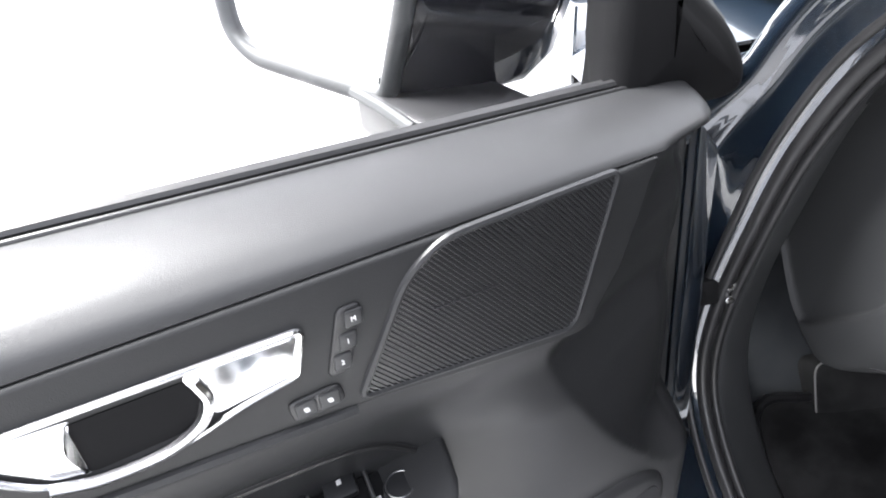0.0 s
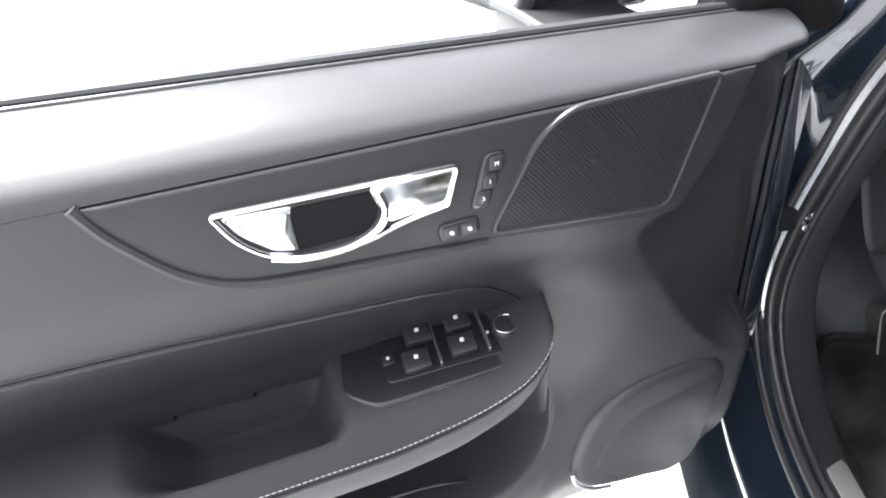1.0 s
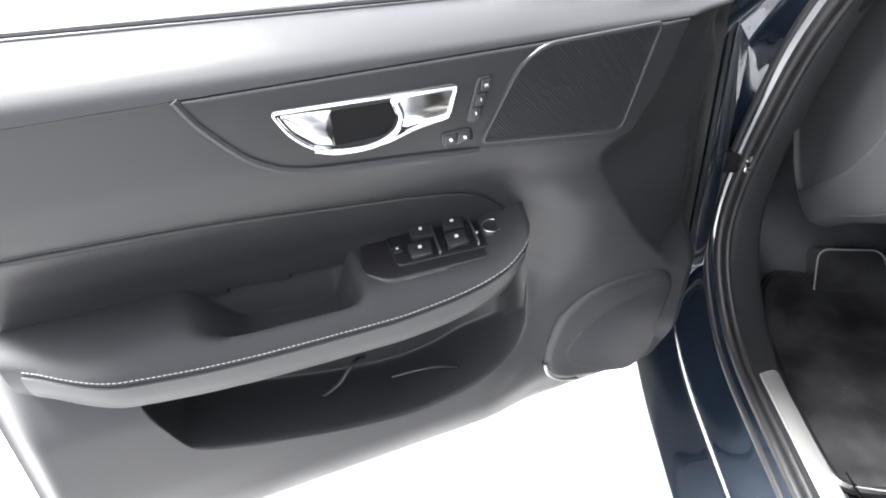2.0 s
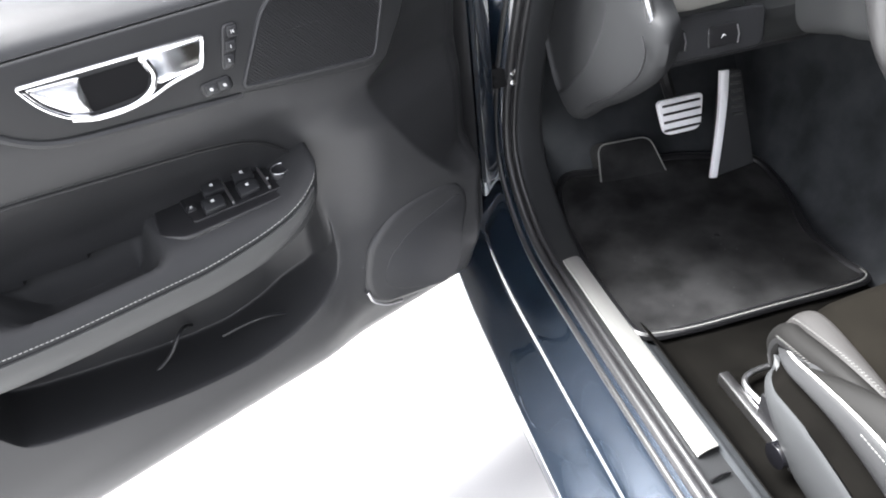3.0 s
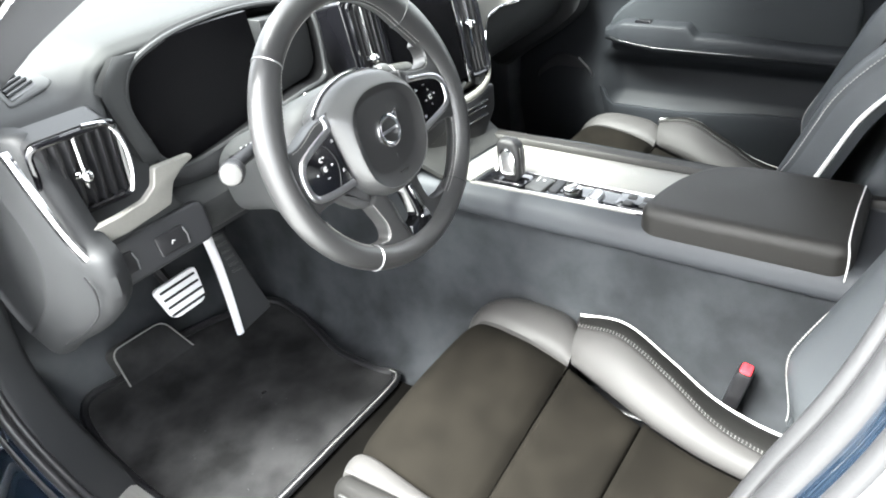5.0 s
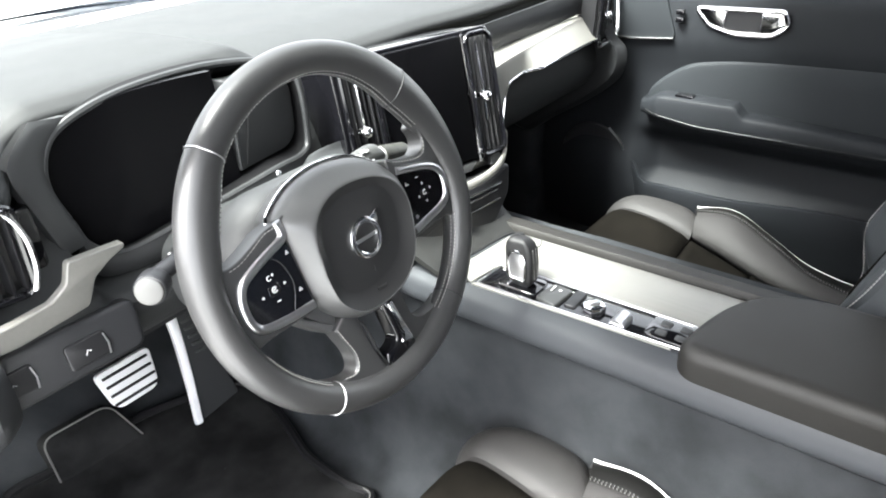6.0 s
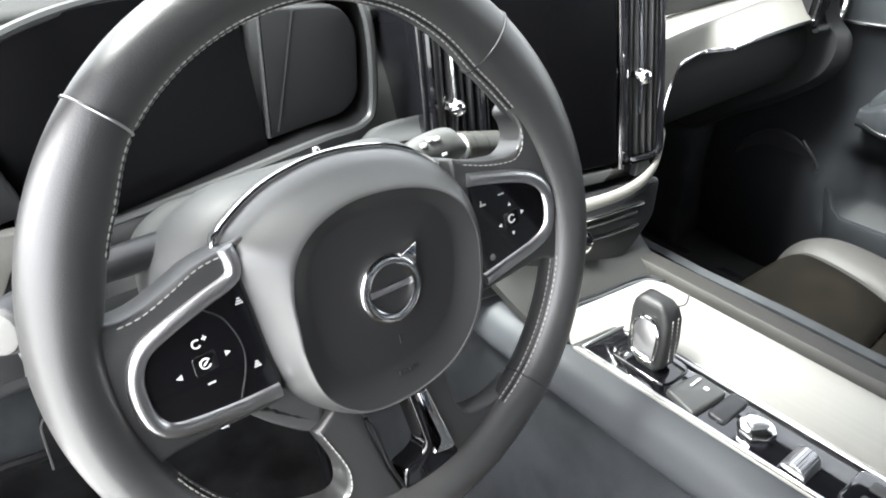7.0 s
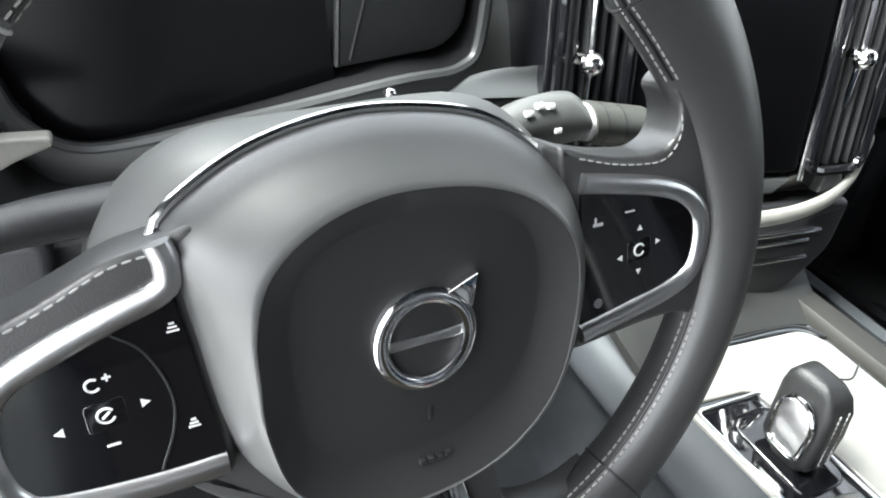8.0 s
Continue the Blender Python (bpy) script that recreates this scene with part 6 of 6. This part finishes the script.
    path = spline([(x - .006, y, z - .009) for x, y, z in pipe_l[4:]], 50)
    part("stitching", stitches(path, .0052, .0038, .0007), SEAT_THREAD, seat, kind="stuff")
    part("front_skirt", puffy(lambda s, t: (-.165 + .33 * s, .008 - .012 * t), lambda x, y: .485 + .0 * x - 6 * (.008 - y) * 1.2, 14, 8, drop=.0, under=.02), LEATHER, seat)
    part("seat_pan", box(-.19, .19, -.50, -.02, .40, .435, .015), BLACK, seat)
    for s in (-1, 1):
        part("seat_rail", box(s * .196, s * .214, -.50, .085, .346, .366, .004), SATIN, seat, "steel seat rail")
        part("rail_foot", box(s * .190, s * .208, -.46, -.40, .302, .41, .004), BLACK, seat)
        part("rail_foot", box(s * .190, s * .208, -.06, .0, .302, .41, .004), BLACK, seat)
    part("height_lever", box(-.248, -.235, -.30, -.22, .365, .380, .004), BLACK, seat)
    part("tilt_knob", knob(.018, .018, pose(-.232, -.09, .400, 0, -90, 0)), GLOSS, seat)
    part("side_bolt", knob(.006, .006, pose(-.236, -.19, .372, 0, -90, 0)), CHROME, seat)
    part("slide_bar", tube(spline([(-.185, -.02, .366), (-.182, .062, .366), (-.06, .068, .366)], 16), .005, 8), SATIN, seat, "steel slide bar")

    # backrest, in axes along its height
    tilt = radians(21)
    B = axes((0, -.492, .515), (1, 0, 0), (0, -math.sin(tilt), math.cos(tilt)), (0, math.cos(tilt), math.sin(tilt)))

    def back_z(x, h):
        side = abs(x)
        wide = .145 + .02 * step(.25, .10, h)
        return .020 + .055 * step(wide - .04, wide + .035, side) * step(.52, .30, h) * step(-.02, .10, h) - .05 * step(.205, .25, side) ** 2

    def back_patch(name, a, b, h0, h1, mat, label="", n=16, k=22, **kw):
        bm = puffy(between(a, b, h0, h1), back_z, n, k, **kw)
        bmesh.ops.transform(bm, matrix=B, verts=bm.verts)
        return part(name, bm, mat, seat, label)

    cen = lambda h: .118 + .012 * step(.2, .5, h)
    back_patch("back_panel", lambda h: -cen(h), cen, .0, .33, TEXTILE, "dark woven back panel", 22, 24)
    back_patch("shoulder_panel", lambda h: -cen(h) - .02, lambda h: cen(h) + .02, .335, .56, TEXTILE, "", 22, 18)
    for s in (-1, 1):
        out = lambda h: s * (.205 + .022 * step(.02, .22, h) - .03 * step(.40, .56, h))
        rim2 = lambda h: s * (.236 + .022 * step(.02, .22, h) - .035 * step(.40, .56, h))
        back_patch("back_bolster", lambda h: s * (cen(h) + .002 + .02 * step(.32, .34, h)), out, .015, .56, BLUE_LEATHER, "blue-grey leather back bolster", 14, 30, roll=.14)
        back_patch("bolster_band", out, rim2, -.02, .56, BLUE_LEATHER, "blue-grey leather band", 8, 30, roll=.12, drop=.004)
        line = [tuple(B @ Vector((rim2(h), h, back_z(rim2(h), h) + .001))) for h in np.linspace(-.02, .555, 40)]
        part("piping", tube(line, .0032, 8), PIPING, seat, "white piping")
        line = [tuple(B @ Vector((out(h) * .99, h, back_z(out(h) * .99, h) + .001))) for h in np.linspace(-.01, .55, 70)]
        part("stitching", stitches(line, .0055, .0042, .0010), THREAD, seat, kind="stuff")
    rings = []
    for h, w, d in ((-.03, .22, .075), (.10, .255, .085), (.30, .262, .08), (.48, .235, .07), (.57, .19, .055), (.60, .13, .03)):
        o = rounded([(-w, -.03), (w, -.03), (w, -d), (w * .8, -d - .03), (-w * .8, -d - .03), (-w, -d)], .03, 4)
        rings.append([tuple(B @ Vector((x, h, z))) for x, z in o])
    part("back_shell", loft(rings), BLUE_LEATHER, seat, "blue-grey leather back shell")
    rings = []
    for h, w, d in ((.62, .09, .03), (.64, .125, .045), (.72, .135, .05), (.78, .125, .045), (.80, .09, .03)):
        o = rounded([(-w, -.04 - d), (w, -.04 - d), (w, -.04 + d), (-w, -.04 + d)], .03, 5)
        rings.append([tuple(B @ Vector((x, h, z))) for x, z in o])
    part("headrest", loft(rings), LEATHER, seat, "black leather headrest")
    for s in (-1, 1):
        part("headrest_post", tube([tuple(B @ Vector((s * .06, h, -.04))) for h in (.55, .66)], .007, 8), CHROME, seat)
    return seat


driver_seat = make_seat(Matrix.Translation((-.405, -.03, 0)), "dark woven and grey leather driver's seat with white piping")
passenger_seat = copy_thing(driver_seat, Matrix.Translation((.320, .10, .028)))
tagged(passenger_seat, "dark woven and grey leather passenger seat with white piping")

buckle = thing_at("seat_belt_buckle", (-.185, -.42, .42), "black seat belt buckle with a red release button", "buckle")
bkm = axes((-.190, -.43, .545), (1, 0, 0), (0, -.2, .98), (0, .98, .2))
part("stalk", box(-.012, .012, -.20, -.02, -.006, .006, .003, m=bkm), BLACK, buckle)
part("casing", box(-.014, .014, -.045, .028, -.011, .011, .005, m=bkm), BLACK, buckle)
part("release_button", box(-.010, .010, .020, .032, -.008, .008, .003, m=bkm), RED, buckle, "red release button")

# ---- passenger door, closed ----
pdoor = thing_at("passenger_door", (.80, .0, .35), "closed passenger door with blue-grey armrest and chrome pull", "car door")


def pd_x(y, z):
    top = hermite(z, [.34, .42, .55, .66, .72, .80, .90, .97, 1.0, 1.015], [.775, .745, .728, .745, .742, .735, .715, .718, .745, .775])
    pocket = 1.6 * step(.50, .57, z) * step(.685, .63, z) * step(.19, .12, y) * step(-.50, -.42, y)
    return top + .032 * pocket + .05 * step(.30, .55, y)


bm = bmesh.new()
sheet(bm, [[(pd_x(y, z), y, z) for z in np.linspace(.34, 1.012, 90)] for y in np.linspace(-.62, .62, 120)])
part("door_panel", thicken(bm, -.006), SHADED_DOOR_TRIM, pdoor, "dark grey door trim", 60)
po = [(.150, .752), (.135, .785), (.085, .825), (.030, .846), (-.10, .862), (-.36, .872), (-.395, .858), (-.405, .80), (-.385, .735), (-.20, .728), (.06, .722), (.135, .730)]
pm = axes((0, 0, 0), (0, 1, 0), (0, 0, 1), (-1, 0, 0))
part("pad", plate([tuple(p) for p in spline(po, 80, True)], -.76, -.712, .008, m=pm, dome=.004), GREY_PAD, pdoor, "blue-grey padded panel")
rings = []
for y in np.linspace(.156, -.41, 60):
    e = step(.158, .105, y)
    zt = .752 + .024 * step(.156, .10, y) - .021 * step(-.055, -.075, y) - .010 * step(-.1, -.38, y)
    zb = .726 - .014 * step(.15, .0, y)
    rings.append([(.742, y, zt + .002), (.712, y, zt), (.700 - .018 * e, y, zt - .003), (.697 - .024 * e, y, zt - .012), (.697 - .024 * e, y, zb + .006), (.704 - .018 * e, y, zb - .006), (.745, y, zb - .012)])
part("armrest", loft([[tuple(p) for p in spline(r, 22)] for r in rings]), SHADED_DOOR_TRIM, pdoor, "dark leather armrest", 50)
part("stitching", stitches([(.695 - .024 * step(.158, .105, y), y, .733 - .014 * step(.15, .0, y)) for y in np.linspace(.14, -.40, 60)], .006, .0045, .0006), STALK_TRIM, pdoor, kind="stuff")
rows = []
for y in np.linspace(.190, -.60, 40):
    e = step(.195, .13, y)
    rim_z = .552 + .022 * step(-.02, -.30, y) + .045 * (1 - e)
    rows.append([(.735 - .038 * e + dx, y, z) for dx, z in ((.016, rim_z - .006), (.008, rim_z), (.0, rim_z - .002), (-.002, rim_z - .012), (.010 , rim_z - .07), (.034, .415))])
bm = bmesh.new()
sheet(bm, rows)
part("pocket_wall", thicken(bm, .004), SHADED_DOOR_TRIM, pdoor, "outer wall of the door pocket", 60)
part("window_switch", box(.682, .704, .035, .075, .770, .779, .003), GLOSS, pdoor)
bo = rounded([(.060, .958), (-.115, .962), (-.125, .935), (-.095, .915), (-.02, .912), (.03, .925)], .012, 5)
pl2 = part("door_pull", tube([(y, z, -.706) for y, z in bo], .005, 8, True, m=pm), CHROME, pdoor, "chrome door pull")
part("cup", plate(bo, -.74, -.7075, m=pm), BLACK, pl2)
part("lever", plate(rounded([(.058, .956), (-.005, .957), (.0, .920), (.03, .927)], .005, 4), -.72, -.703, .004, m=pm), CHROME, pl2)
part("lever_end", plate(rounded([(-.070, .957), (-.112, .960), (-.120, .937), (-.095, .918), (-.070, .916)], .005, 4), -.72, -.703, .004, m=pm), CHROME, pl2)
for z in (.932, .948):
    part("button", box(.694, .705, .080, .098, z - .006, z + .006, .003), GLOSS, pdoor)
go = rounded([(.245, .880), (.250, .985), (.13, .990), (.095, .890)], .015, 5)
part("tweeter_grille", plate(go, -.74, -.705, .002, m=pm), GREY_PAD, pdoor, "fine speaker grille")
part("grille_edge", tube([(y, z, -.703) for y, z in ((.245, .882), (.17, .884), (.10, .890))], .003, 6, m=pm), CHROME, pdoor)
part("lower_speaker", plate([tuple(p) for p in spline([(.36, .50), (.37, .60), (.30, .66), (.22, .63), (.20, .54), (.27, .47)], 40, True)], -.76, -.735, .006, m=pm), HARD_TRIM, pdoor, "dark door speaker")
part("speaker_rim", tube([(y, z, -.733) for y, z in spline([(.245, .655), (.205, .61), (.20, .54)], 16)], .003, 6, m=pm), SATIN, pdoor)
